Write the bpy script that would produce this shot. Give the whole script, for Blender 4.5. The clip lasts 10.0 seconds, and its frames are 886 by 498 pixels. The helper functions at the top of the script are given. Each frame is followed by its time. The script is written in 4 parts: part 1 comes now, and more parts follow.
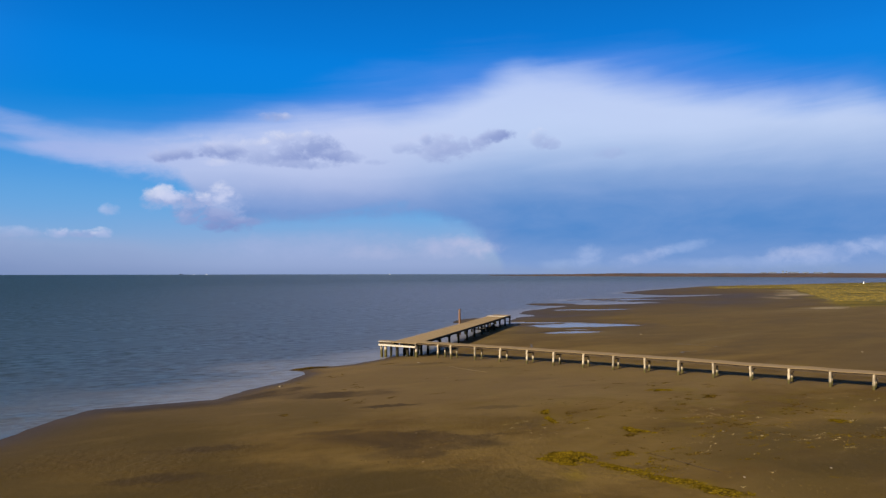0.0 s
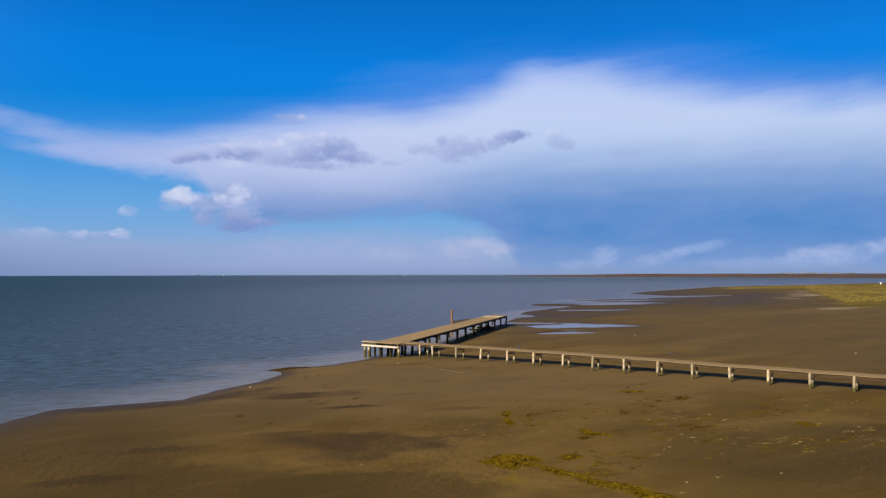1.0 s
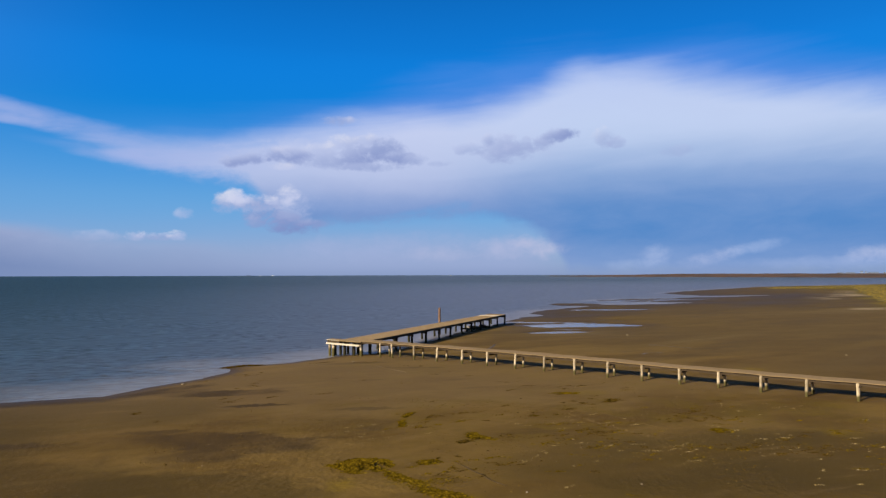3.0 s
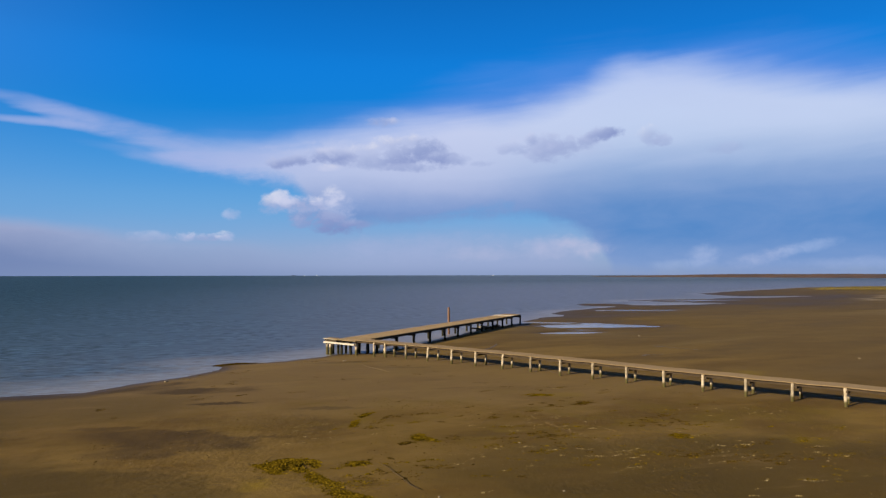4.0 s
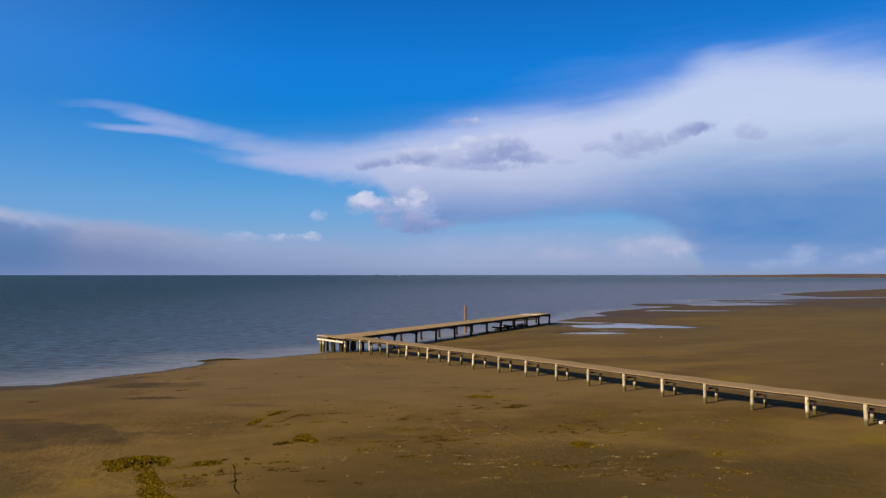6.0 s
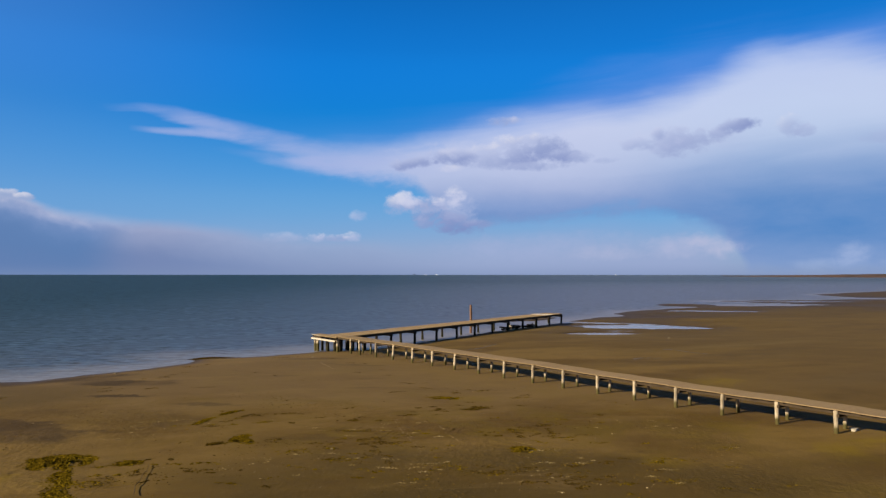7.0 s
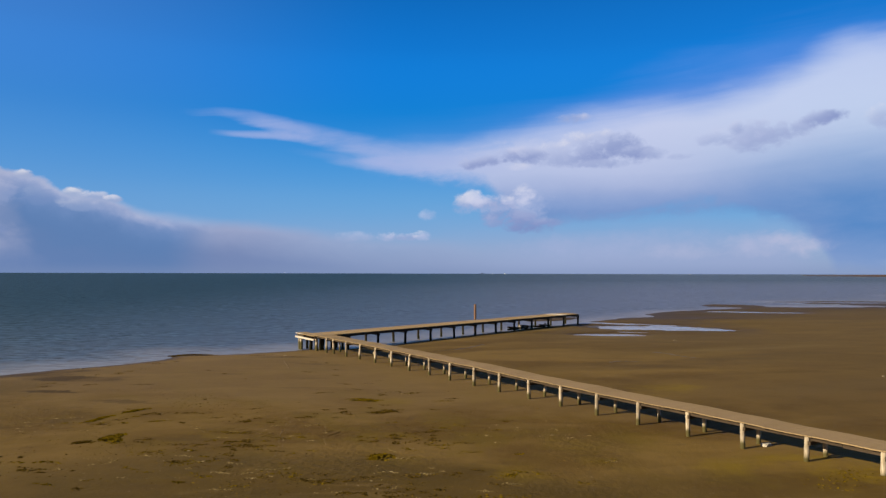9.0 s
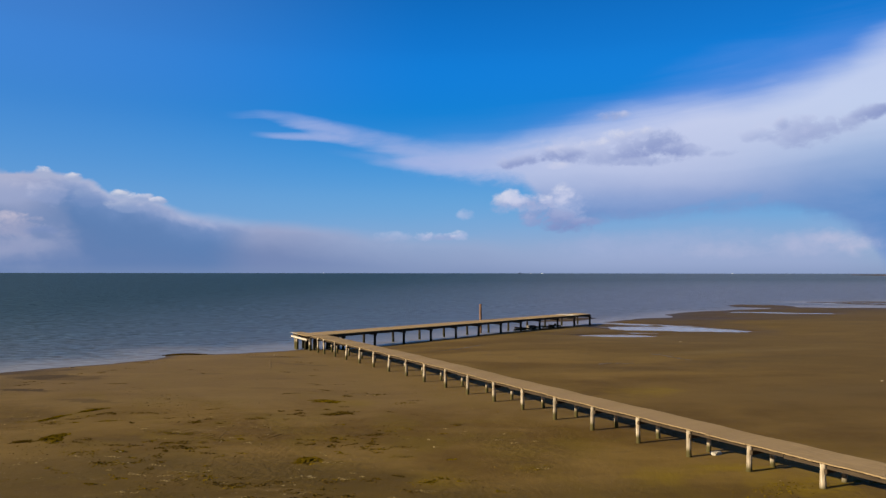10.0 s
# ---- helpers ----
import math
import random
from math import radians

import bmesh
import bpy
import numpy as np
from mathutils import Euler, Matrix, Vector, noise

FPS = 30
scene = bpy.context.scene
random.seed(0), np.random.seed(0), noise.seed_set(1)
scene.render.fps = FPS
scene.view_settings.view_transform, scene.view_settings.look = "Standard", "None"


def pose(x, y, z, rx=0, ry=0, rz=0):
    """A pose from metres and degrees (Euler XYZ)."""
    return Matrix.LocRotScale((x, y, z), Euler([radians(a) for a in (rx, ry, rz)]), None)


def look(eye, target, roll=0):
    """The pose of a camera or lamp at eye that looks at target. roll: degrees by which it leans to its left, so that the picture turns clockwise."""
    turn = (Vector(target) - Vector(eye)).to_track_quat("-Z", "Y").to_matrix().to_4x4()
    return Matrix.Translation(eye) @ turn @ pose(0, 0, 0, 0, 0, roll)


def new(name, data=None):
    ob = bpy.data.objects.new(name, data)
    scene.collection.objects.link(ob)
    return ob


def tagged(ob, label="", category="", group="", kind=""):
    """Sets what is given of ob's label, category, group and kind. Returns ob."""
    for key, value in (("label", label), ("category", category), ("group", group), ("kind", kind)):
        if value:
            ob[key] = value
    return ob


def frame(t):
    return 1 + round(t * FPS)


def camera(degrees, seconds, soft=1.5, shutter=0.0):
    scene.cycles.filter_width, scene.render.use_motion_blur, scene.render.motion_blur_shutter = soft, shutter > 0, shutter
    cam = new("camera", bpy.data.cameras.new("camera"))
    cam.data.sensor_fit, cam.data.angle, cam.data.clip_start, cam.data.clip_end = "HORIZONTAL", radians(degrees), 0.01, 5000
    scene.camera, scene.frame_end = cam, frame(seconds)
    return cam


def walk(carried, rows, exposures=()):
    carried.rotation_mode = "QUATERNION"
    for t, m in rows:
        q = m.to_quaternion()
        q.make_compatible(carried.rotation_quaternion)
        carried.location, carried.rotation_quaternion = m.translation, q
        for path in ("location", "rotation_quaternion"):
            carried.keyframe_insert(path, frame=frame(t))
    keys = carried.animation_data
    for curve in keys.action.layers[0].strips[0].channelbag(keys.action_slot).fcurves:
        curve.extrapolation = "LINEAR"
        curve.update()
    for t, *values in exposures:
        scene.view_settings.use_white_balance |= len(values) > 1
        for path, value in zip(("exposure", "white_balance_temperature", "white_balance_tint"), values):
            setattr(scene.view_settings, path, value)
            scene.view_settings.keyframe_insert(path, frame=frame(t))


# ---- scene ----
cam = camera(65.2, 10.0, soft=1.35)
walk(cam, [
    (0.0, pose(0.00, 0.00, 7.75, 91.99, 0.06, -18.78)),
    (0.5, pose(1.45, -0.17, 7.72, 92.04, 0.04, -18.18)),
    (1.0, pose(3.14, -0.34, 7.65, 92.05, 0.10, -17.50)),
    (1.5, pose(4.90, -0.47, 7.57, 92.06, 0.13, -16.91)),
    (2.0, pose(6.89, -0.64, 7.48, 92.06, 0.14, -16.02)),
    (2.5, pose(9.01, -0.64, 7.38, 92.07, 0.15, -14.97)),
    (4.0, pose(15.58, -0.87, 7.19, 92.09, 0.08, -10.03)),
    (4.5, pose(17.84, -0.83, 7.12, 92.10, 0.06, -8.14)),
    (5.0, pose(19.91, -0.74, 7.06, 92.10, 0.05, -6.50)),
    (5.5, pose(22.04, -0.49, 6.99, 92.08, 0.03, -4.84)),
    (7.0, pose(28.34, 0.66, 6.83, 92.05, -0.02, -0.01)),
    (7.5, pose(30.28, 0.96, 6.84, 92.03, -0.04, 1.44)),
    (8.0, pose(32.31, 1.43, 6.86, 92.00, -0.06, 2.87)),
    (8.5, pose(34.33, 1.91, 6.86, 91.97, -0.10, 4.26)),
    (9.0, pose(36.27, 2.45, 6.80, 91.95, -0.12, 5.69)),
    (9.5, pose(38.20, 3.03, 6.81, 91.92, -0.11, 7.25)),
    (10.0, pose(40.14, 3.70, 6.80, 91.92, -0.05, 8.83)),
], exposures=((0.0, 1.00, 6280, 10), (2.0, 1.00, 6400, 10), (4.0, 0.99, 6500, 10), (5.5, 0.98, 6600, 10), (8.0, 0.98, 6580, 10), (10.0, 0.97, 6580, 10)))

WATER = -0.45          # level of the sea
DECK = 1.10            # top of the pier
U = Vector((0.6283, -0.7779, 0.0))     # along the boardwalk, away from the sea
N = Vector((0.7779, 0.6283, 0.0))      # across it
D = Vector((0.5800, 0.8146, 0.0))      # along the pier
FRONT = Vector((18.75, 63.05, 0.0))    # where the pier's edge meets the boardwalk's edge
SUN_AZ, SUN_EL = 241.0, 23.0           # compass degrees from +Y, degrees above the horizon


# ---- node writing ----
class Val:
    """A number in a node tree, to write sums of nodes as plain formulas."""

    def __init__(self, tree, socket):
        self.tree, self.socket = tree, socket

    def op(self, kind, *others, clamp=False):
        node = self.tree.nodes.new("ShaderNodeMath")
        node.operation, node.use_clamp = kind, clamp
        for k, v in enumerate((self, *others)):
            if isinstance(v, Val):
                self.tree.links.new(v.socket, node.inputs[k])
            else:
                node.inputs[k].default_value = v
        return Val(self.tree, node.outputs[0])

    def __add__(self, o): return self.op("ADD", o)
    def __radd__(self, o): return self.op("ADD", o)
    def __sub__(self, o): return self.op("SUBTRACT", o)
    def __rsub__(self, o): return self.op("MULTIPLY", -1.0).op("ADD", o)
    def __mul__(self, o): return self.op("MULTIPLY", o)
    def __rmul__(self, o): return self.op("MULTIPLY", o)
    def __truediv__(self, o): return self.op("DIVIDE", o)
    def clamp(self): return self.op("ADD", 0.0, clamp=True)
    def least(self, o): return self.op("MINIMUM", o)
    def most(self, o): return self.op("MAXIMUM", o)

    def step(self, low, high):
        node = self.tree.nodes.new("ShaderNodeMapRange")
        node.interpolation_type = "SMOOTHSTEP"
        for k, v in ((0, self), (1, low), (2, high)):
            if isinstance(v, Val):
                self.tree.links.new(v.socket, node.inputs[k])
            else:
                node.inputs[k].default_value = v
        return Val(self.tree, node.outputs[0])

    def ramp(self, stops, low=0.0, high=1.0):
        """A smooth run of colours (or greys) over low..high."""
        node = self.tree.nodes.new("ShaderNodeValToRGB")
        node.color_ramp.interpolation = "EASE" if len(stops) < 3 else "CARDINAL"
        el = node.color_ramp.elements
        while len(el) < len(stops):
            el.new(0.5)
        for e, (p, c) in zip(el, stops):
            e.position = (p - low) / (high - low)
            e.color = (*c, 1.0) if isinstance(c, tuple) else (c, c, c, 1.0)
        self.tree.links.new(((self - low) / (high - low)).socket, node.inputs[0])
        if isinstance(stops[0][1], tuple):
            return Val(self.tree, node.outputs[0])
        grey = self.tree.nodes.new("ShaderNodeSeparateColor")
        self.tree.links.new(node.outputs[0], grey.inputs[0])
        return Val(self.tree, grey.outputs[0])


def vec(tree, x, y, z=0.0):
    node = tree.nodes.new("ShaderNodeCombineXYZ")
    for k, v in enumerate((x, y, z)):
        if isinstance(v, Val):
            tree.links.new(v.socket, node.inputs[k])
        else:
            node.inputs[k].default_value = v
    return Val(tree, node.outputs[0])


def noise_of(tree, at, scale, detail=4.0, rough=0.55, distort=0.0):
    node = tree.nodes.new("ShaderNodeTexNoise")
    node.inputs["Scale"].default_value, node.inputs["Detail"].default_value = scale, detail
    node.inputs["Roughness"].default_value, node.inputs["Distortion"].default_value = rough, distort
    tree.links.new(at.socket, node.inputs["Vector"])
    return Val(tree, node.outputs[0])


def mix(tree, fac, a, b, kind="MIX"):
    node = tree.nodes.new("ShaderNodeMix")
    node.data_type, node.blend_type = "RGBA", kind
    for k, v in ((0, fac), (6, a), (7, b)):
        if isinstance(v, Val):
            tree.links.new(v.socket, node.inputs[k])
        elif isinstance(v, tuple):
            node.inputs[k].default_value = (*v, 1.0)
        else:
            node.inputs[k].default_value = v
    return Val(tree, node.outputs[2])


def srgb(r, g, b):
    return tuple((c / 255 / 12.92) if c < 10.3 else ((c / 255 + 0.055) / 1.055) ** 2.4 for c in (r, g, b))


# ---- sky and sun ----
def make_sky():
    world = bpy.data.worlds.new("sky")
    scene.world = world
    world.use_nodes = True
    tree = world.node_tree
    tree.nodes.clear()
    at = tree.nodes.new("ShaderNodeTexCoord")
    cut = tree.nodes.new("ShaderNodeSeparateXYZ")
    tree.links.new(at.outputs["Generated"], cut.inputs[0])
    x, y, z = (Val(tree, cut.outputs[k]) for k in range(3))
    a = x.op("ARCTAN2", y) * 57.2958
    e = z.most(-1.0).least(1.0).op("ARCSINE") * 57.2958

    air = tree.nodes.new("ShaderNodeTexSky")
    air.sky_type, air.sun_disc = "NISHITA", False
    air.sun_elevation, air.sun_rotation = radians(SUN_EL), radians(SUN_AZ)
    air.air_density, air.dust_density, air.ozone_density = 1.0, 0.4, 3.0
    nishita = mix(tree, 1.0, Val(tree, air.outputs[0]), (0.05, 0.08, 0.1), "MULTIPLY")
    blue = e.ramp([(0, srgb(150, 172, 208)), (3, srgb(128, 176, 226)), (7, srgb(92, 166, 232)), (12, srgb(24, 140, 228)),
                   (18, srgb(0, 125, 222)), (30, srgb(0, 74, 140)), (50, srgb(4, 44, 84)), (90, srgb(8, 30, 54))], 0, 90)
    col = mix(tree, 0.92, nishita, blue)

    col = mix(tree, (-8.0 - a).step(0.0, 36.0) * 0.30, col, srgb(112, 152, 214))
    fine = noise_of(tree, vec(tree, a * 0.16, e * 0.42), 1.0, 7.0, 0.6, 0.3) - 0.5
    soft = noise_of(tree, vec(tree, a * 0.06, e * 0.16, 4.0), 1.0, 4.0, 0.5, 0.4) - 0.5
    streak = noise_of(tree, vec(tree, a * 0.05 + e * 0.10, e * 0.55 - a * 0.05, 9.0), 1.0, 5.0, 0.55, 0.6) - 0.5
    puffy = noise_of(tree, vec(tree, a * 0.55, e * 0.75, 2.0), 1.0, 6.0, 0.6) - 0.5

    def curve(stops, top):
        return a.ramp([(p, v / top) for p, v in stops], -75, 75) * top

    # thin veil above the great cloud
    veil_top = curve([(-75, 3), (-30, 11), (-4, 12.6), (5.5, 13.4), (10, 15.0), (17.7, 16.8), (22, 17.5), (33.4, 17.4), (41.8, 15.8), (51.6, 13.4), (75, 9)], 25)
    veil = (veil_top - e + soft * 3.0 + streak * 3.0).step(-1.6, 3.2) * (e - 8.0).step(-2.0, 3.0) * a.step(-16.0, 10.0)
    col = mix(tree, veil * 0.42, col, srgb(140, 168, 245))

    # the great spreading cloud, its shaded base and the rain under it
    top = curve([(-75, 9), (-20, 10.4), (-14, 10.3), (-8.7, 10.1), (-3, 10.7), (3.4, 11.8), (10.2, 12.8), (15.8, 13.4), (20, 14.4), (21.9, 15.2), (24.3, 16.3),
                 (27, 16.4), (33, 15.2), (39.8, 13.8), (45.7, 12.8), (51.6, 11.9), (75, 8)], 25)
    low = curve([(-75, 9), (-17, 9.6), (-10, 8.4), (-3.4, 7.5), (-1.8, 7.0), (-0.4, 5.6), (0.4, 4.1), (3.5, 4.0), (10.2, 4.6), (14.9, 5.0),
                 (18.7, 4.5), (21.3, 3.5), (22.9, 2.0), (24.0, 0.0), (75, -1)], 25)
    thick = a.ramp([(-75, 0.0), (-16, 0.0), (-9, 0.55), (-4, 0.88), (4, 0.97), (56, 1.0), (75, 0.0)], -75, 75)
    edge = streak * 1.6 + soft * 2.2 + fine * 1.0
    body = (top - e + edge).step(-1.5, 1.9) * (e - low + puffy * 1.5 + streak * 1.4 + fine * 1.6).step(-0.7, 0.9) * thick
    lit = (e + soft * 3.0 + streak * 1.2).ramp([(0, srgb(122, 158, 212)), (2.2, srgb(94, 145, 208)), (4.2, srgb(92, 144, 208)),
          (6.2, srgb(118, 157, 213)), (8.2, srgb(156, 183, 227)), (11, srgb(197, 214, 247)), (16, srgb(196, 212, 250))], 0, 16)
    west = (e + soft * 1.4 + puffy * 0.5).ramp([(0, srgb(134, 162, 214)), (4.2, srgb(118, 152, 208)), (5.3, srgb(130, 160, 214)), (6.7, srgb(166, 183, 226)),
          (8.0, srgb(190, 202, 238)), (11, srgb(203, 213, 246)), (14, srgb(206, 216, 249))], 0, 16)
    lit = mix(tree, a.step(8.0, 26.0), west, lit)
    lit = mix(tree, (fine * 1.4 + 0.2).clamp() * 0.25, lit, srgb(190, 203, 238))
    col = mix(tree, body, col, lit)

    # the drawn-out tail of the great cloud, forked at its end
    for mid, half, amount, strength in (
            ([(-75, 13), (-26, 12.2), (-23.5, 12.4), (-20.5, 12.0), (-17.5, 11.3), (-13, 10.4), (-8.6, 9.5), (-3, 9.2), (75, 9.2)],
             [(-75, 0.2), (-26, 0.3), (-23.5, 0.45), (-20.5, 0.6), (-17.5, 0.75), (-13, 1.0), (-8.6, 1.25), (-3, 1.5), (75, 1.5)],
             [(-75, 0), (-26.5, 0), (-23.5, 0.55), (-18, 0.8), (-9, 0.9), (-3, 0.55), (2, 0), (75, 0)], 0.9),
            ([(-75, 11), (-24.5, 10.95), (-21.7, 10.85), (-19, 10.9), (-16.6, 10.5), (-13, 10.0), (75, 10)], [(-75, 0.2), (-24.5, 0.25), (-21.7, 0.32), (-19, 0.4), (-13, 0.5), (75, 0.4)],
             [(-75, 0), (-24.5, 0), (-22.5, 0.75), (-19, 0.85), (-15.5, 0.5), (-12, 0), (75, 0)], 0.9),
            ([(-75, 9.8), (-18, 9.7), (-14, 9.3), (-9.5, 8.6), (-5, 8.1), (75, 7.9)], [(-75, 0.2), (-18, 0.3), (-12, 0.5), (-4, 0.6), (75, 0.6)],
             [(-75, 0), (-18.5, 0), (-14, 0.45), (-7, 0.7), (-1, 0), (75, 0)], 0.7)):
        q = (e - curve(mid, 25) + soft * 0.7 + streak * 0.7) / curve(half, 2)
        col = mix(tree, (1.4 - q * q + streak * 2.6 + fine * 1.6).step(0.0, 2.2) * curve(amount, 1) * strength, col, srgb(176, 190, 238))

    # bright low clouds and haze along the horizon
    haze = (4.4 - e + soft * 2.4 + fine * 1.2).step(-1.2, 4.0) * (1.0 - a.step(19.0, 26.0) * 0.8)
    col = mix(tree, haze * (a.step(-12.0, 8.0) * 0.34 + 0.38), col, srgb(166, 179, 220))
    col = mix(tree, (1.6 - e).step(0.0, 2.0) * 0.5, col, srgb(146, 168, 210))

    wob = noise_of(tree, vec(tree, a * 0.42, e * 0.62, 7.0), 1.0, 5.0, 0.52, 0.3) - 0.5
    wob2 = noise_of(tree, vec(tree, a * 1.3, e * 1.8, 12.0), 1.0, 3.0, 0.6, 0.4) - 0.5

    ragged = wob * 3.4 + wob2 * 2.2
    bumpy = wob * 2.4 + wob2 * 1.2
    place = vec(tree, a, e)

    def on_vector(kind, v, *others):
        node = tree.nodes.new("ShaderNodeVectorMath")
        node.operation = kind
        tree.links.new(v.socket, node.inputs[0])
        for k, o in enumerate(others):
            if isinstance(o, Val):
                tree.links.new(o.socket, node.inputs[k + 1])
            else:
                node.inputs[k + 1].default_value = o
        return Val(tree, node.outputs["Value" if kind == "DOT_PRODUCT" else "Vector"])

    def soft_step(v, low, high, top):
        node = tree.nodes.new("ShaderNodeMapRange")
        node.interpolation_type = "SMOOTHSTEP"
        tree.links.new(v.socket, node.inputs[0])
        for k, number in ((1, low), (2, high), (4, top)):
            node.inputs[k].default_value = number
        return Val(tree, node.outputs[0])

    def blob(a0, e0, ra, re, amount, noisy, hard=0.8, slope=0.0):
        """The mask of one ragged ellipse, and the place in it."""
        q = on_vector("MULTIPLY_ADD", place, (1 / ra, 1 / re, 0), (-a0 / ra, -e0 / re, 0))
        if slope:
            q = vec(tree, on_vector("DOT_PRODUCT", q, (1, 0, 0)), on_vector("DOT_PRODUCT", q, (-slope * ra / re, 1, 0)))
        return soft_step(noisy - on_vector("DOT_PRODUCT", q, q), -0.95, hard - 0.95, amount), q

    hazy = ragged * 0.42

    for a0, e0, ra, re, amount, slope, c in (
            (9.0, 2.2, 12.0, 1.5, 0.55, 0.02, (172, 186, 226)), (19.8, 2.1, 4.6, 1.3, 0.60, 0.0, (190, 196, 229)), (21.4, 2.2, 2.2, 1.1, 0.45, -0.2, (204, 204, 231)), (13.0, 1.7, 4.0, 0.8, 0.45, 0.0, (188, 194, 226)),
            (30.6, 1.5, 1.5, 1.1, 0.65, 0.15, (178, 196, 235)), (29.0, 0.7, 3.0, 0.6, 0.5, 0.0, (164, 186, 228)), (34.8, 1.2, 2.8, 0.8, 0.55, 0.22, (190, 201, 236)), (38.0, 2.0, 2.6, 0.6, 0.55, 0.2, (172, 194, 236)),
            (47.5, 1.5, 5.0, 1.0, 0.60, 0.06, (184, 198, 236)), (45.6, 1.5, 2.2, 0.7, 0.45, 0.08, (198, 206, 236)), (43.0, 0.8, 9.0, 0.6, 0.5, 0.0, (168, 188, 230)), (52.0, 1.9, 4.0, 0.9, 0.6, 0.0, (184, 200, 238))):
        col = mix(tree, blob(a0, e0, ra, re, amount, hazy, 1.5, slope)[0], col, srgb(*c))

    lumpy = ragged * 0.60

    def cumulus(a0, e0, ra, re, amount, bright, shade, hard):
        mask, q = blob(a0, e0, ra, re, amount, lumpy, hard)
        up = soft_step(bumpy + on_vector("DOT_PRODUCT", q, (-0.45, 1, 0)), -0.3, 1.1, 1.0)
        return mix(tree, mask, col, mix(tree, up, srgb(*shade), srgb(*bright)))

    white, pearl, grey, dusk, slate = (222, 226, 246), (206, 213, 243), (184, 196, 234), (162, 177, 221), (145, 161, 211)
    for a0, e0, ra, re, amount, bright, shade in (
            # chain of lumps before the face of the great cloud
            (3.4, 9.7, 8.0, 1.3, 0.40, pearl, grey), (19.5, 10.4, 5.5, 1.4, 0.25, pearl, grey),
            (5.0, 12.4, 1.8, 0.5, 0.75, grey, dusk), (6.2, 12.5, 1.0, 0.4, 0.6, pearl, grey),
            (6.0, 10.7, 1.9, 0.85, 0.90, white, grey), (7.4, 10.9, 1.2, 0.7, 0.85, white, grey), (3.6, 9.9, 1.8, 0.8, 0.75, white, grey),
            (-3.2, 8.9, 1.3, 0.5, 0.90, grey, slate), (-1.8, 9.2, 1.5, 0.55, 0.85, grey, slate), (0.2, 9.6, 1.9, 0.75, 0.85, pearl, slate), (1.7, 9.5, 1.6, 0.7, 0.90, grey, slate), (4.0, 9.2, 2.4, 0.75, 0.80, grey, dusk),
            (0.4, 8.7, 1.5, 0.35, 0.70, white, pearl), (7.0, 9.7, 2.5, 1.25, 0.92, grey, slate), (8.9, 10.0, 1.9, 1.3, 0.95, dusk, slate), (9.9, 9.5, 1.8, 0.8, 0.92, grey, slate), (11.3, 9.35, 1.3, 0.5, 0.70, grey, dusk), (13.2, 9.1, 1.3, 0.35, 0.55, grey, dusk), (8.0, 8.8, 2.8, 0.45, 0.65, grey, dusk),
            (18.6, 10.2, 1.8, 1.35, 0.85, grey, dusk), (20.2, 10.3, 1.5, 1.1, 0.85, grey, dusk), (17.4, 11.0, 0.7, 0.6, 0.70, pearl, dusk), (21.8, 10.7, 1.1, 0.6, 0.80, grey, dusk), (23.2, 11.25, 1.7, 0.62, 0.92, grey, slate), (24.0, 11.4, 1.0, 0.45, 0.85, dusk, slate),
            (15.8, 10.2, 1.5, 0.55, 0.60, grey, dusk), (26.8, 10.9, 1.1, 0.9, 0.60, white, dusk), (27.7, 10.5, 0.8, 0.5, 0.55, grey, dusk), (32.5, 9.6, 1.6, 0.5, 0.35, grey, dusk),
            # the puff under its west end
            (1.5, 5.4, 2.0, 1.3, 0.60, pearl, grey), (0.9, 6.4, 1.1, 0.95, 0.85, white, pearl), (-1.2, 4.9, 2.0, 0.8, 0.80, grey, slate), (-1.4, 4.2, 1.2, 0.5, 0.65, dusk, slate),
            (-1.6, 5.75, 2.1, 0.75, 0.95, pearl, dusk), (-3.9, 5.6, 1.25, 1.0, 0.85, (216, 219, 240), (172, 185, 226)), (-3.2, 6.25, 0.9, 0.7, 0.85, white, pearl), (-0.3, 5.95, 0.8, 0.4, 0.90, white, grey),
            (0.6, 4.5, 1.8, 0.7, 0.85, dusk, slate), (1.2, 3.8, 2.2, 0.7, 0.92, slate, (132, 150, 204)), (2.8, 4.15, 2.0, 0.45, 0.75, dusk, slate),
            (-7.0, 4.75, 0.8, 0.5, 0.50, pearl, grey), (-10.4, 2.95, 0.9, 0.45, 0.75, white, grey), (-8.9, 2.9, 1.5, 0.38, 0.70, pearl, dusk), (-7.4, 3.05, 0.8, 0.48, 0.75, white, grey), (-13.0, 2.9, 2.2, 0.5, 0.4, pearl, grey)):
        col = cumulus(a0, e0, ra * 1.08, re * 1.08, amount, bright, shade, 1.1)

    # the towering cloud over the open sea
    hill = curve([(-75, 10.5), (-50, 8.0), (-41.5, 7.0), (-39.5, 7.2), (-38.4, 7.3), (-36.7, 6.95), (-35.7, 6.6), (-34.6, 6.05), (-33, 5.85), (-31.4, 5.55), (-29.8, 4.9), (-25, 4.3), (-20, 3.9), (-15, 3.3),
                  (-4, 2.6), (75, 2)], 25)
    crisp = a.ramp([(-75, 0.25), (-36, 0.3), (-31, 0.45), (-27, 1.0), (-20, 2.2), (75, 3.0)], -75, 75)
    rise = hill - e + puffy * 0.9 * (1.0 - a.step(-33.0, -27.0)) + soft * 0.9 + wob * 0.5
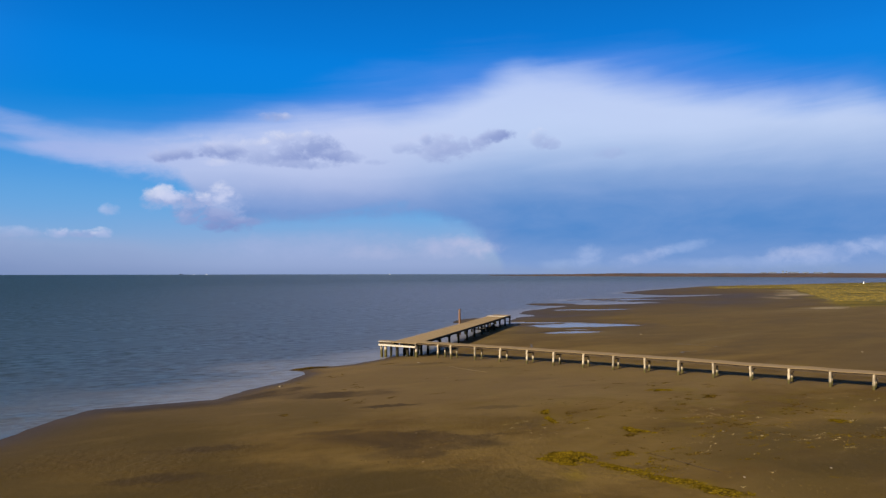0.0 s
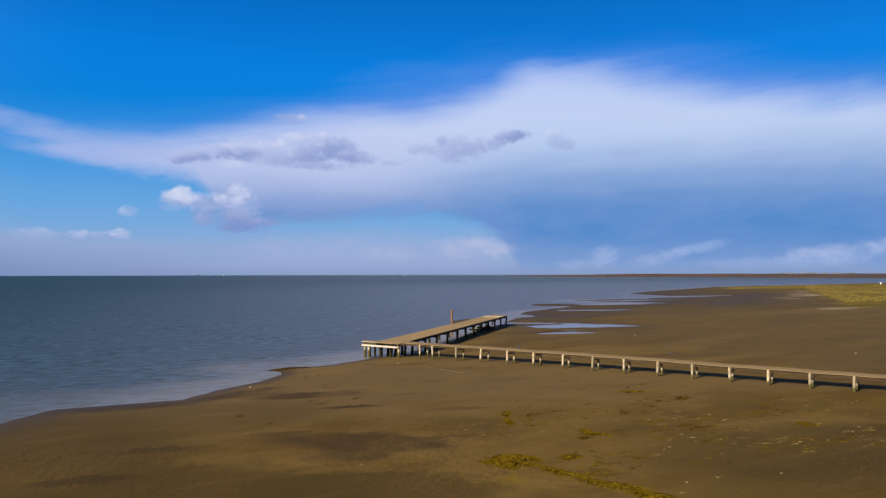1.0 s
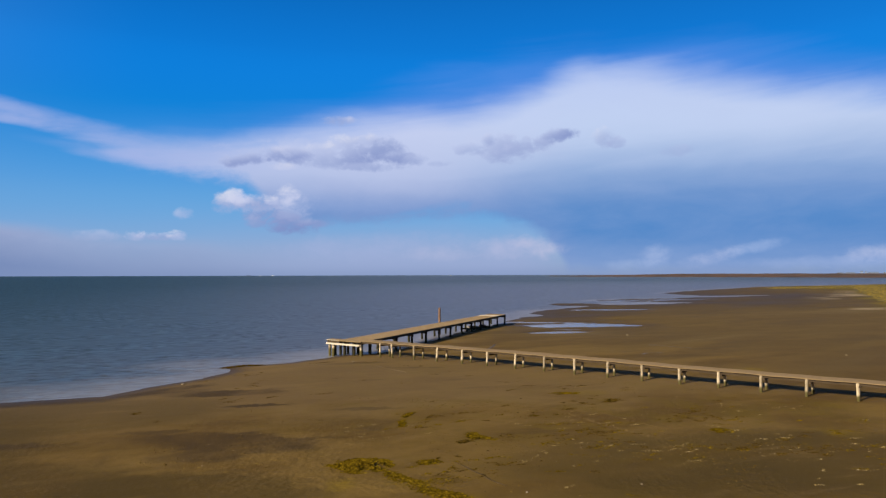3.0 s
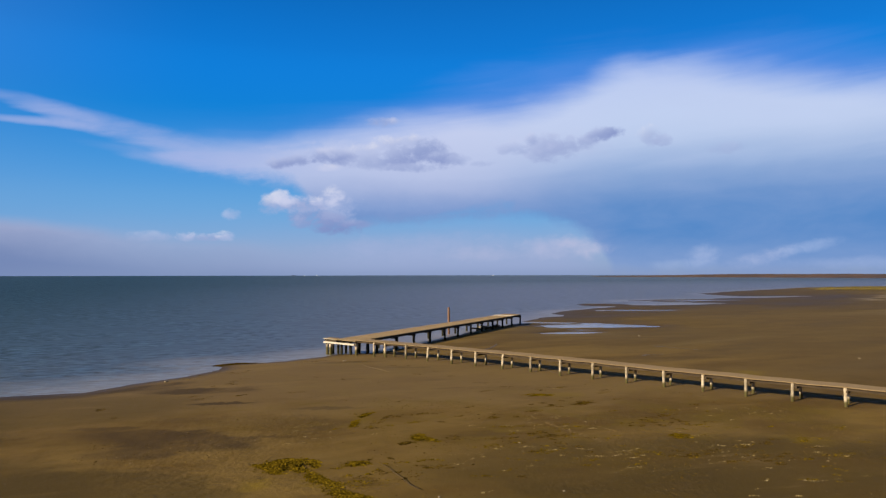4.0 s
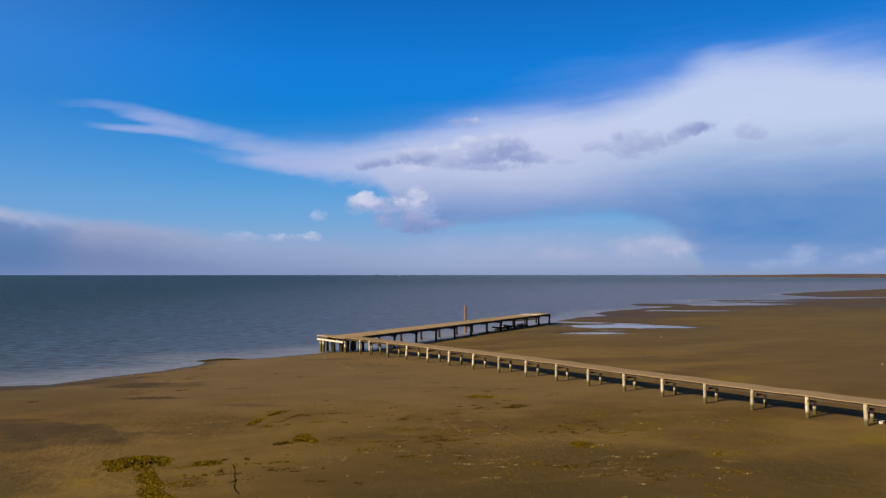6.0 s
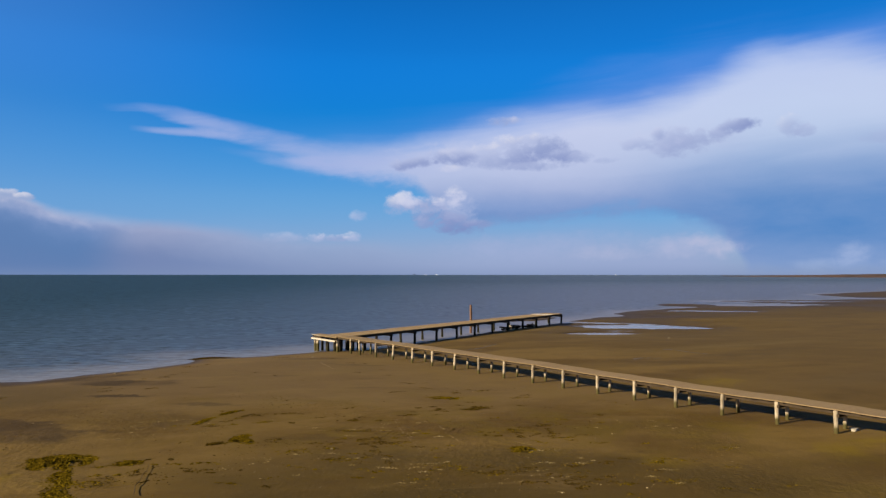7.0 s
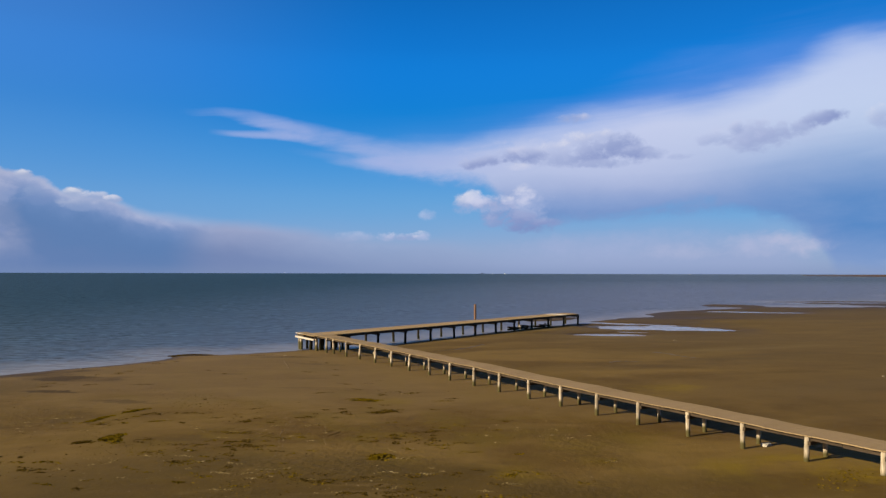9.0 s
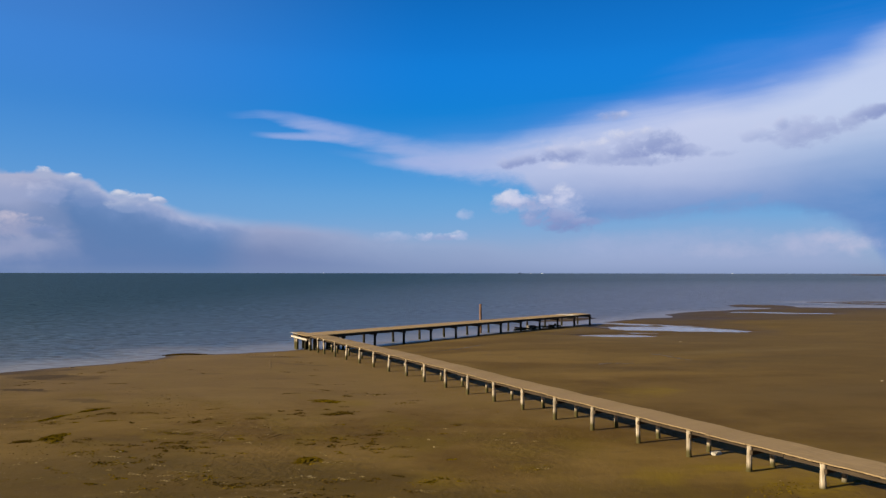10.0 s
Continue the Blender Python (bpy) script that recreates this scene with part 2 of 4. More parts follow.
    cloud = rise.step(crisp * -0.45, crisp * 0.9) * (1.0 - a.step(-24.0, -8.0) * 0.55) * (1.0 - a.step(-8.0, 4.0))
    depth = (rise + wob * 1.2 + wob2 * 0.4).ramp([(0, srgb(182, 192, 224)), (0.5, srgb(158, 175, 216)), (1.1, srgb(124, 152, 202)), (2.2, srgb(102, 137, 190)), (4.5, srgb(102, 134, 186)),
                      (10, srgb(112, 138, 190))], 0, 10)
    depth = mix(tree, (a + soft * 3.0).step(-28.0, -23.0) * 0.85, depth, mix(tree, (rise + fine * 1.2).ramp([(0, 0.0), (1.0, 0.1), (3.0, 1.0)], 0, 4), srgb(162, 173, 209), srgb(126, 144, 189)))
    pale = (srgb(176, 182, 214))
    depth = mix(tree, (-36.0 - a + soft * 6.0 + wob * 4.0).step(0.0, 4.0) * (rise + fine * 1.5 + wob * 2.0).ramp([(0, 0.9), (2, 0.65), (4, 0.35), (5.2, 0.7), (7, 0.1)], 0, 8) * 0.85, depth, pale)
    col = mix(tree, cloud, col, depth)
    for a0, e0, ra, re, amount, bright, shade in (
            (-40.6, 3.3, 2.0, 1.1, 0.75, (206, 200, 220), (160, 168, 204)), (-39.0, 3.0, 1.4, 0.5, 0.6, (150, 166, 208), (128, 150, 200)), (-41.5, 5.6, 2.6, 1.2, 0.6, (192, 196, 224), (160, 174, 214)),
            (-38.6, 5.7, 1.8, 1.0, 0.6, (186, 194, 226), (150, 168, 212)), (-36.2, 5.4, 1.4, 0.9, 0.5, (160, 178, 216), (128, 154, 204)), (-42.5, 1.8, 4.0, 0.7, 0.5, (178, 182, 212), (150, 162, 202)),
            (-39.0, 7.05, 1.0, 0.55, 0.95, (228, 228, 241), (172, 184, 218)), (-37.0, 6.9, 0.8, 0.4, 0.95, (224, 226, 241), (168, 182, 218)), (-33.9, 5.75, 1.0, 0.55, 0.95, (226, 228, 241), (168, 184, 220)), (-32.6, 5.55, 1.3, 0.5, 0.9, (216, 220, 240), (160, 178, 218)), (-31.3, 5.45, 0.8, 0.35, 0.9, (218, 221, 240), (160, 178, 218)), (-33.2, 5.0, 2.0, 0.6, 0.6, (190, 200, 228), (146, 168, 212))):
        col = cumulus(a0, e0, ra, re, amount, bright, shade, 0.8)
    col = mix(tree, (0.9 - e).step(0.0, 1.4) * 0.55, col, srgb(132, 152, 192))

    # bright hazy sky round the low sun, behind the view
    to_sun = (math.sin(radians(SUN_AZ)) * math.cos(radians(SUN_EL)), math.cos(radians(SUN_AZ)) * math.cos(radians(SUN_EL)), math.sin(radians(SUN_EL)))
    near = (x * to_sun[0] + y * to_sun[1] + z * to_sun[2]).clamp()
    col = mix(tree, near.op("POWER", 5.0) * z.step(-0.02, 0.06) * 0.6, col, (0.92, 0.78, 0.62))

    back = tree.nodes.new("ShaderNodeBackground")
    tree.links.new(col.socket, back.inputs["Color"])
    back.inputs["Strength"].default_value = 0.46
    out = tree.nodes.new("ShaderNodeOutputWorld")
    tree.links.new(back.outputs[0], out.inputs["Surface"])


make_sky()
sun = new("sun", bpy.data.lights.new("sun", "SUN"))
sun.data.energy, sun.data.angle, sun.data.color = 5.0, radians(0.6), (1.0, 0.86, 0.66)
sun.matrix_world = look((0, 0, 0), (-math.sin(radians(SUN_AZ)) * math.cos(radians(SUN_EL)),
                                    -math.cos(radians(SUN_AZ)) * math.cos(radians(SUN_EL)), -math.sin(radians(SUN_EL))))


# ---- materials ----
def material(name):
    m = bpy.data.materials.new(name)
    m.use_nodes = True
    tree = m.node_tree
    bsdf = tree.nodes["Principled BSDF"]
    return m, tree, bsdf


def spot(tree, kind="Object"):
    return Val(tree, tree.nodes.new("ShaderNodeTexCoord").outputs[kind])


def world_spot(tree):
    return Val(tree, tree.nodes.new("ShaderNodeNewGeometry").outputs["Position"])


def bump(tree, bsdf, height, strength, distance):
    node = tree.nodes.new("ShaderNodeBump")
    node.inputs["Strength"].default_value, node.inputs["Distance"].default_value = strength, distance
    tree.links.new(height.socket, node.inputs["Height"])
    tree.links.new(node.outputs[0], bsdf.inputs["Normal"])


def scaled(tree, v, s):
    node = tree.nodes.new("ShaderNodeVectorMath")
    node.operation = "MULTIPLY"
    node.inputs[1].default_value = s
    tree.links.new(v.socket, node.inputs[0])
    return Val(tree, node.outputs[0])


def plain(name, color, rough=0.7, metal=0.0, grain=0.25, scale=6.0):
    m, tree, b = material(name)
    n = noise_of(tree, spot(tree), scale, 5.0)
    c = mix(tree, (n - 0.35).clamp() * 2.0, tuple(v * (1 - grain) for v in color), tuple(min(1, v * (1 + grain)) for v in color))
    tree.links.new(c.socket, b.inputs["Base Color"])
    b.inputs["Roughness"].default_value, b.inputs["Metallic"].default_value = rough, metal
    bump(tree, b, noise_of(tree, spot(tree), scale * 5, 3.0), 0.3, 0.01)
    return m


def wood(name, dark, light, weather, rough=0.85, long=(1.0, 14.0, 14.0), wet=None, vary=0.22, slime=(0.060, 0.050, 0.016)):
    """Grey, split timber; wet: height below which it is dark with weed."""
    m, tree, b = material(name)
    at = spot(tree)
    grain = noise_of(tree, scaled(tree, at, long), 1.6, 6.0, 0.6)
    patch = noise_of(tree, at, 1.1, 3.0)
    rnd = Val(tree, tree.nodes.new("ShaderNodeObjectInfo").outputs["Random"])
    c = mix(tree, (grain - 0.3) * 2.2, dark, light)
    c = mix(tree, (patch - 0.45).clamp() * 2.4, c, weather)
    c = mix(tree, 1.0, c, (rnd * vary + 1.0 - vary / 2).ramp([(0, 0.0), (1, 1.0), (1.5, 1.5)], 0, 1.5), "MULTIPLY")
    if wet is not None:
        pos = tree.nodes.new("ShaderNodeSeparateXYZ")
        tree.links.new(world_spot(tree).socket, pos.inputs[0])
        h = Val(tree, pos.outputs[2]) + (patch - 0.5) * 0.5
        c = mix(tree, 1.0 - h.step(wet - 0.12, wet + 0.18), c, slime)
    tree.links.new(c.socket, b.inputs["Base Color"])
    b.inputs["Roughness"].default_value = rough
    b.inputs["Specular IOR Level"].default_value = 0.12
    bump(tree, b, grain, 0.5, 0.012)
    return m


PLANK = wood("weathered_planks", (0.172, 0.119, 0.058), (0.295, 0.208, 0.106), (0.236, 0.166, 0.083), vary=0.12)
# Dark tone includes the shade on pier timbers that face away from the sun.
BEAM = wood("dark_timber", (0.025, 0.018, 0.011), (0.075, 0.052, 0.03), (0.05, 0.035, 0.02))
PILE = wood("pile_timber", (0.10, 0.072, 0.038), (0.68, 0.58, 0.42), (0.44, 0.355, 0.235), long=(12.0, 12.0, 1.0), wet=0.28, vary=0.8)
# Near-black copy of the pile timber, with the shade under the pier in its colour.
SHADED_PILE = wood("shaded_pile_timber", (0.014, 0.011, 0.008), (0.042, 0.032, 0.022), (0.026, 0.02, 0.014), long=(12.0, 12.0, 1.0), wet=0.10, slime=(0.022, 0.020, 0.008))
WHITE_BEAM = wood("bleached_timber", (0.26, 0.22, 0.165), (0.46, 0.41, 0.33), (0.38, 0.335, 0.26))
RUST = plain("rusty_pole", (0.13, 0.064, 0.030), 0.8, 0.0, 0.35, 4.0)
WHITE = plain("white_paint", (0.78, 0.77, 0.74), 0.6, 0.0, 0.12)


def ground_material():
    m, tree, b = material("tidal_mud")
    p = world_spot(tree)
    cut = tree.nodes.new("ShaderNodeSeparateXYZ")
    tree.links.new(p.socket, cut.inputs[0])
    x, y, z = (Val(tree, cut.outputs[k]) for k in range(3))
    flow = vec(tree, x * 0.05 + y * 0.02, y * 0.16 - x * 0.05)
    band = noise_of(tree, flow, 1.0, 5.0, 0.55, 0.8)
    patch = noise_of(tree, p, 0.09, 4.0, 0.55, 0.5)
    cloudy = noise_of(tree, vec(tree, x * 0.20, y * 0.30, 5.0), 1.0, 6.0, 0.58, 0.6)
    grit = noise_of(tree, p, 1.6, 8.0, 0.65)
    speck = noise_of(tree, p, 9.0, 4.0, 0.7)
    wx = x + (cloudy - 0.5) * 5.0 + (grit - 0.5) * 1.6
    wy = y + (band - 0.5) * 3.6 + (grit - 0.5) * 1.6

    def zone(hx, hy, la, lb, lean, sharp=1.0):
        p1, p2 = (wx - hx) / la, (wy - hy + (wx - hx) * lean) / lb
        return (1.0 - p1 * p1 - p2 * p2).step(-0.5 * sharp, 0.6 * sharp)

    c = mix(tree, (band * 0.55 + cloudy * 0.45).step(0.40, 0.60), (0.074, 0.0425, 0.0058), (0.126, 0.0785, 0.0170))
    c = mix(tree, patch.step(0.50, 0.70) * 0.5, c, (0.094, 0.058, 0.008))
    c = mix(tree, (grit - 0.5).clamp() * 1.3, c, (0.130, 0.081, 0.019))
    c = mix(tree, (0.47 - grit).clamp() * 1.5, c, (0.040, 0.025, 0.008))
    # thin green slime on the flats near the boardwalk
    across = (x - FRONT.x) * N.x + (y - FRONT.y) * N.y
    slime = noise_of(tree, p, 0.33, 5.0, 0.6, 0.4)
    c = mix(tree, slime.step(0.44, 0.68) * across.step(-34.0, -10.0) * (1.0 - across.step(-1.0, 4.0)) * 0.52, c, (0.094, 0.063, 0.003))
    # greyer silt behind the boardwalk
    c = mix(tree, across.step(6.0, 40.0) * 0.55, c, (0.081, 0.053, 0.013))
    drift = noise_of(tree, vec(tree, x * 0.018 + y * 0.01, y * 0.09 - x * 0.03, 3.0), 1.0, 5.0, 0.6, 0.5)
    c = mix(tree, drift.step(0.54, 0.68) * across.step(4.0, 24.0) * 0.55, c, (0.124, 0.086, 0.030))
    c = mix(tree, (1.0 - drift.step(0.34, 0.46)) * across.step(4.0, 24.0) * 0.45, c, (0.050, 0.034, 0.014))
    c = mix(tree, zone(68, 47, 26, 9, -0.2, 1.6) * 0.5, c, (0.060, 0.036, 0.008))
    # paler, taupe silt along the seaward side of the boardwalk
    c = mix(tree, (y + (cloudy - 0.5) * 14.0).step(33.0, 42.0) * (1.0 - across.step(-1.0, 5.0)) * 0.55, c, (0.126, 0.084, 0.034))
    # broad olive-brown film of algae on the seaward side; left and near ovals also paint in lens vignette
    for hx, hy, la, lb, lean, amount in ((29.5, 23.6, 10.5, 5.0, 0.10, 0.78), (27.0, 20.0, 9.0, 3.0, 0.0, 0.50), (44.0, 22.0, 8.0, 5.5, 0.0, 0.45), (8.2, 24.2, 5.2, 2.2, 0.15, 0.75), (-6.5, 33.0, 8.5, 11.0, 0.25, 0.85), (1.5, 24.0, 7.0, 5.0, 0.0, 0.75), (1.0, 39.5, 8.0, 5.0, 0.0, 0.60), (12.0, 34.5, 5.0, 1.0, 0.2, 0.25)):
        c = mix(tree, zone(hx, hy, la, lb, lean, 0.8) * (cloudy.step(0.34, 0.58) * 0.4 + 0.6) * amount, c, (0.048, 0.0300, 0.0036))
    # bright algae film
    for fx, fy, ra, rb, amount in ((47.6, 27.4, 3.4, 3.4, 0.75), (45.0, 44.6, 3.8, 2.4, 0.75), (43.4, 28.0, 2.2, 1.4, 0.4), (13.4, 23.9, 0.8, 1.2, 0.7), (14.4, 25.7, 1.1, 0.9, 0.5), (16.0, 23.4, 1.5, 0.6, 0.5), (17.0, 21.4, 1.5, 0.7, 0.5),
                                   (36.4, 26.4, 1.6, 1.6, 0.45), (31.6, 31.2, 2.2, 1.2, 0.3), (26.0, 30.6, 3.6, 0.8, 0.3), (30.0, 39.2, 2.2, 1.2, 0.3), (17.6, 34.2, 0.7, 1.5, 0.3)):
        p1, p2 = (x - fx) / ra, (y - fy) / rb
        c = mix(tree, (0.8 - p1 * p1 - p2 * p2 + (slime - 0.5) * 3.2 + (grit - 0.5)).step(0.0, 1.3) * amount, c, (0.150, 0.100, 0.002))
    # sparse pale shells and crumbs
    c = mix(tree, (speck - 0.66).step(0.0, 0.05) * noise_of(tree, p, 0.22, 3.0).step(0.48, 0.62) * 0.8, c, (0.26, 0.21, 0.14))
    # short dark streaks and paler, drier scrapes on the near flats
    scrape = noise_of(tree, vec(tree, x * 0.16 + y * 0.03, y * 0.55 - x * 0.08, 6.0), 1.0, 6.0, 0.62, 0.4)
    near_side = (1.0 - across.step(-2.0, 3.0)) * noise_of(tree, p, 0.07, 3.0).step(0.36, 0.60)
    c = mix(tree, scrape.step(0.58, 0.70) * near_side * 0.40, c, (0.048, 0.030, 0.010))
    c = mix(tree, (1.0 - scrape.step(0.30, 0.42)) * near_side * 0.35, c, (0.140, 0.092, 0.032))
    # dark, damp hollows on the flats
    for hx, hy, la, lb, lean, amount in ((9.4, 31.0, 4.6, 1.7, 0.30, 0.80), (8.4, 29.0, 2.0, 1.0, 0.2, 0.7), (7.6, 44.8, 4.2, 1.5, 0.25, 0.85), (4.0, 47.4, 3.0, 1.4, -0.4, 0.85), (-3.5, 45.0, 5.0, 1.6, 0.0, 0.8), (10.4, 39.4, 1.8, 0.45, 0.1, 0.85), (16.0, 37.2, 2.2, 0.45, 0.0, 0.5),
                                         (-0.4, 32.6, 2.0, 0.6, 0.2, 0.6), (-2.0, 28.5, 1.6, 0.7, 0.2, 0.6), (5.8, 33.7, 1.4, 0.4, 0.0, 0.5), (17.0, 24.0, 1.3, 0.9, 0.3, 0.45), (18.0, 57.4, 3.4, 0.6, 0.1, 0.35), (21.5, 53.0, 2.2, 0.4, 0.2, 0.4)):
        c = mix(tree, zone(hx, hy, la, lb, lean, 1.0) * (slime.step(0.30, 0.58) * 0.55 + 0.45) * amount, c, (0.031, 0.0180, 0.0042))
    # wet margin beside the water
    damp = (1.0 - (z + (band - 0.5) * 0.14 + (grit - 0.5) * 0.10).step(WATER + 0.02, y.step(98.0, 116.0) * 0.05 + (WATER + 0.38) - x.step(-6.0, 8.0) * 0.18))
    c = mix(tree, damp * 0.8, c, (0.036, 0.0225, 0.0075))
    # salt meadow behind the flats
    ragged = (noise_of(tree, p, 0.03, 6.0, 0.62) - 0.5)
    far = x - y * 0.914 + ragged * 44.0 + y.step(262.0, 300.0) * 52.0
    inland = far.step(24.0, 31.0) * (y + ragged * 30.0).step(118.0, 124.0)
    margin = far.step(6.0, 20.0) * (1.0 - far.step(29.0, 34.0)) * y.step(150.0, 190.0) * (1.0 - y.step(240.0, 262.0)) + (y + ragged * 30.0).step(110.0, 115.0) * (1.0 - (y + ragged * 30.0).step(119.0, 123.0)) * x.step(118.0, 132.0)
    c = mix(tree, margin.clamp() * noise_of(tree, vec(tree, x * 0.05, y * 0.10, 2.0), 1.0, 4.0).step(0.50, 0.58) * 0.85, c, (0.27, 0.21, 0.12))
    turf = mix(tree, noise_of(tree, p, 0.09, 6.0, 0.65).step(0.38, 0.62), (0.064, 0.049, 0.001), (0.138, 0.093, 0.002))
    c = mix(tree, inland, c, turf)
    tree.links.new(c.socket, b.inputs["Base Color"])
    tree.links.new((0.88 - damp * 0.30).socket, b.inputs["Roughness"])
    b.inputs["Specular IOR Level"].default_value = 0.12
    dents = noise_of(tree, p, 2.6, 5.0, 0.6, 0.3) * noise_of(tree, p, 0.12, 3.0).step(0.42, 0.62) * (1.0 - y.step(32.0, 40.0))
    bump(tree, b, grit * 0.6 + speck * 0.12 + band * 0.8 + dents * 1.7, 0.36, 0.12)
    return m


def water_material():
    m, tree, b = material("sea_water")
    p = world_spot(tree)
    cut = tree.nodes.new("ShaderNodeSeparateXYZ")
    tree.links.new(p.socket, cut.inputs[0])
    x, y = Val(tree, cut.outputs[0]), Val(tree, cut.outputs[1])
    depth = tree.nodes.new("ShaderNodeAttribute")
    depth.attribute_name = "depth"
    d = Val(tree, depth.outputs["Fac"])
    swell = noise_of(tree, vec(tree, x * 0.03 + y * 0.01, y * 0.10 - x * 0.03), 1.0, 5.0, 0.6, 0.3)
    chop = noise_of(tree, vec(tree, x * 0.70, y * 1.3), 1.0, 5.0, 0.62, 0.4)
    c = mix(tree, d.step(0.05, 2.2), (0.026, 0.0235, 0.022), (0.0036, 0.0085, 0.0085))
    # Painted reflection of the bright cloud: a paler wedge of sea towards +x.
    cloud_sheen = (x / (y + 150.0).most(20.0)).step(-0.26, 0.26) * (1.0 - d.step(0.0, 34.0) * 0.5)
    c = mix(tree, cloud_sheen * 0.7, c, (0.070, 0.061, 0.053))
    # Inland pools: pale sky reflection painted into the base colour of silty water.
    c = mix(tree, (0.0 - d).step(0.2, 0.8), c, (0.25, 0.222, 0.20))
    ripple = noise_of(tree, vec(tree, x * 0.16 + y * 0.05, y * 0.80 - x * 0.18), 1.0, 7.0, 0.70, 0.4)
    c = mix(tree, ripple.step(0.42, 0.75) * 0.8 * (1.0 - (0.0 - d).step(0.2, 0.8)), c, (0.010, 0.021, 0.021))
    c = mix(tree, (swell - 0.5).clamp() * 1.2, c, (0.010, 0.020, 0.020))
    surf = (1.0 - (d.most(0.0) + (swell - 0.5) * 0.9).step(0.0, 0.85)) * (noise_of(tree, vec(tree, x * 0.25, y * 0.7), 1.0, 4.0).step(0.2, 0.6) * 0.5 + 0.5)
    c = mix(tree, surf * (x.step(-9.0, 1.0) * 0.5 + 0.3), c, (0.205, 0.186, 0.182))
    tree.links.new(c.socket, b.inputs["Base Color"])
    b.inputs["Roughness"].default_value = 1.0
    b.inputs["Specular IOR Level"].default_value = 0.0
    gloss = tree.nodes.new("ShaderNodeBsdfGlossy")
    tree.links.new((0.32 - (0.0 - d).step(0.2, 0.8) * 0.22).socket, gloss.inputs["Roughness"])
    tint = mix(tree, cloud_sheen, (0.66, 0.86, 0.80), (0.94, 0.92, 0.92))
    tree.links.new(tint.socket, gloss.inputs["Color"])
    wave = tree.nodes.new("ShaderNodeBump")
    wave.inputs["Distance"].default_value = 1.3
    tree.links.new((0.7 - (0.0 - d).step(0.2, 0.8) * 0.66).socket, wave.inputs["Strength"])
    tree.links.new((chop * 0.6 + ripple * 0.7).socket, wave.inputs["Height"])
    tree.links.new(wave.outputs[0], gloss.inputs["Normal"])
    share = tree.nodes.new("ShaderNodeMixShader")
    # Gloss share also rises with the painted cloud reflection and the ripples.
    calm = d.step(0.0, 2.0) * 0.02 + 0.01 + (0.0 - d).step(0.2, 0.8) * 0.10 + 0.215 + cloud_sheen * 0.25 + (ripple - 0.5) * 0.40 + (chop - 0.5) * swell.step(0.36, 0.60) * 1.0
    tree.links.new(calm.clamp().socket, share.inputs[0])
    tree.links.new(b.outputs[0], share.inputs[1])
    tree.links.new(gloss.outputs[0], share.inputs[2])
    tree.links.new(share.outputs[0], tree.nodes["Material Output"].inputs["Surface"])
    return m


MUD, SEA = ground_material(), water_material()


# ---- building helpers ----
def link_mesh(name, bm, mat, parent=None, label="", smooth=False):
    me = bpy.data.meshes.new(name)
    bm.normal_update()
    bm.to_mesh(me)
    bm.free()
    me.materials.append(mat)
    for poly in me.polygons:
        poly.use_smooth = smooth
    ob = new(name, me)
    ob.parent = parent
    if label:
        tagged(ob, label)
    return ob


def part(name, bm, mat, parent, label="", smooth=False):
    return link_mesh(name, bm, mat, parent, label, smooth)


def thing(name, at=(0, 0, 0), turn=0.0):
    ob = new(name)
    ob.matrix_world = Matrix.Translation(at) @ Matrix.Rotation(turn, 4, "Z")
    ob.empty_display_size = 0.1
    return ob


def put_box(bm, lo, hi, m=Matrix.Identity(4), bevel=0.0):
    got = bmesh.ops.create_cube(bm, size=1.0)["verts"]
    size = [h - l for l, h in zip(lo, hi)]
    mid = [(h + l) / 2 for l, h in zip(lo, hi)]
    bmesh.ops.transform(bm, matrix=m @ Matrix.Translation(mid) @ Matrix.Diagonal((*size, 1)), verts=got)
    if bevel:
        edges = list({e for v in got for e in v.link_edges})
        bmesh.ops.bevel(bm, geom=edges, offset=bevel, segments=1, affect="EDGES")


def put_pile(bm, rng, radius, low, top, lean=0.02, sides=10, rings=6):
    """A round timber, uneven and a little out of plumb, its head at the origin's column."""
    lx, ly = rng.uniform(-lean, lean), rng.uniform(-lean, lean)
    loops, ph = [], rng.uniform(0, 6.3)
    for r in range(rings + 1):
        h = low + (top - low) * r / rings
        w = radius * (1.08 - 0.14 * r / rings) * (1 + rng.uniform(-0.06, 0.06))
        if r == rings:
            w *= 0.93
        loops.append([bm.verts.new((lx * (h - top) + w * math.cos(ph + 6.28319 * k / sides) * (1 + rng.uniform(-0.05, 0.05)),
                                    ly * (h - top) + w * math.sin(ph + 6.28319 * k / sides) * (1 + rng.uniform(-0.05, 0.05)), h))
                      for k in range(sides)])
    for lo, hi in zip(loops, loops[1:]):
        for k in range(sides):
            bm.faces.new((lo[k], lo[(k + 1) % sides], hi[(k + 1) % sides], hi[k]))
    bm.faces.new(loops[-1])
    bm.faces.new(loops[0][::-1])


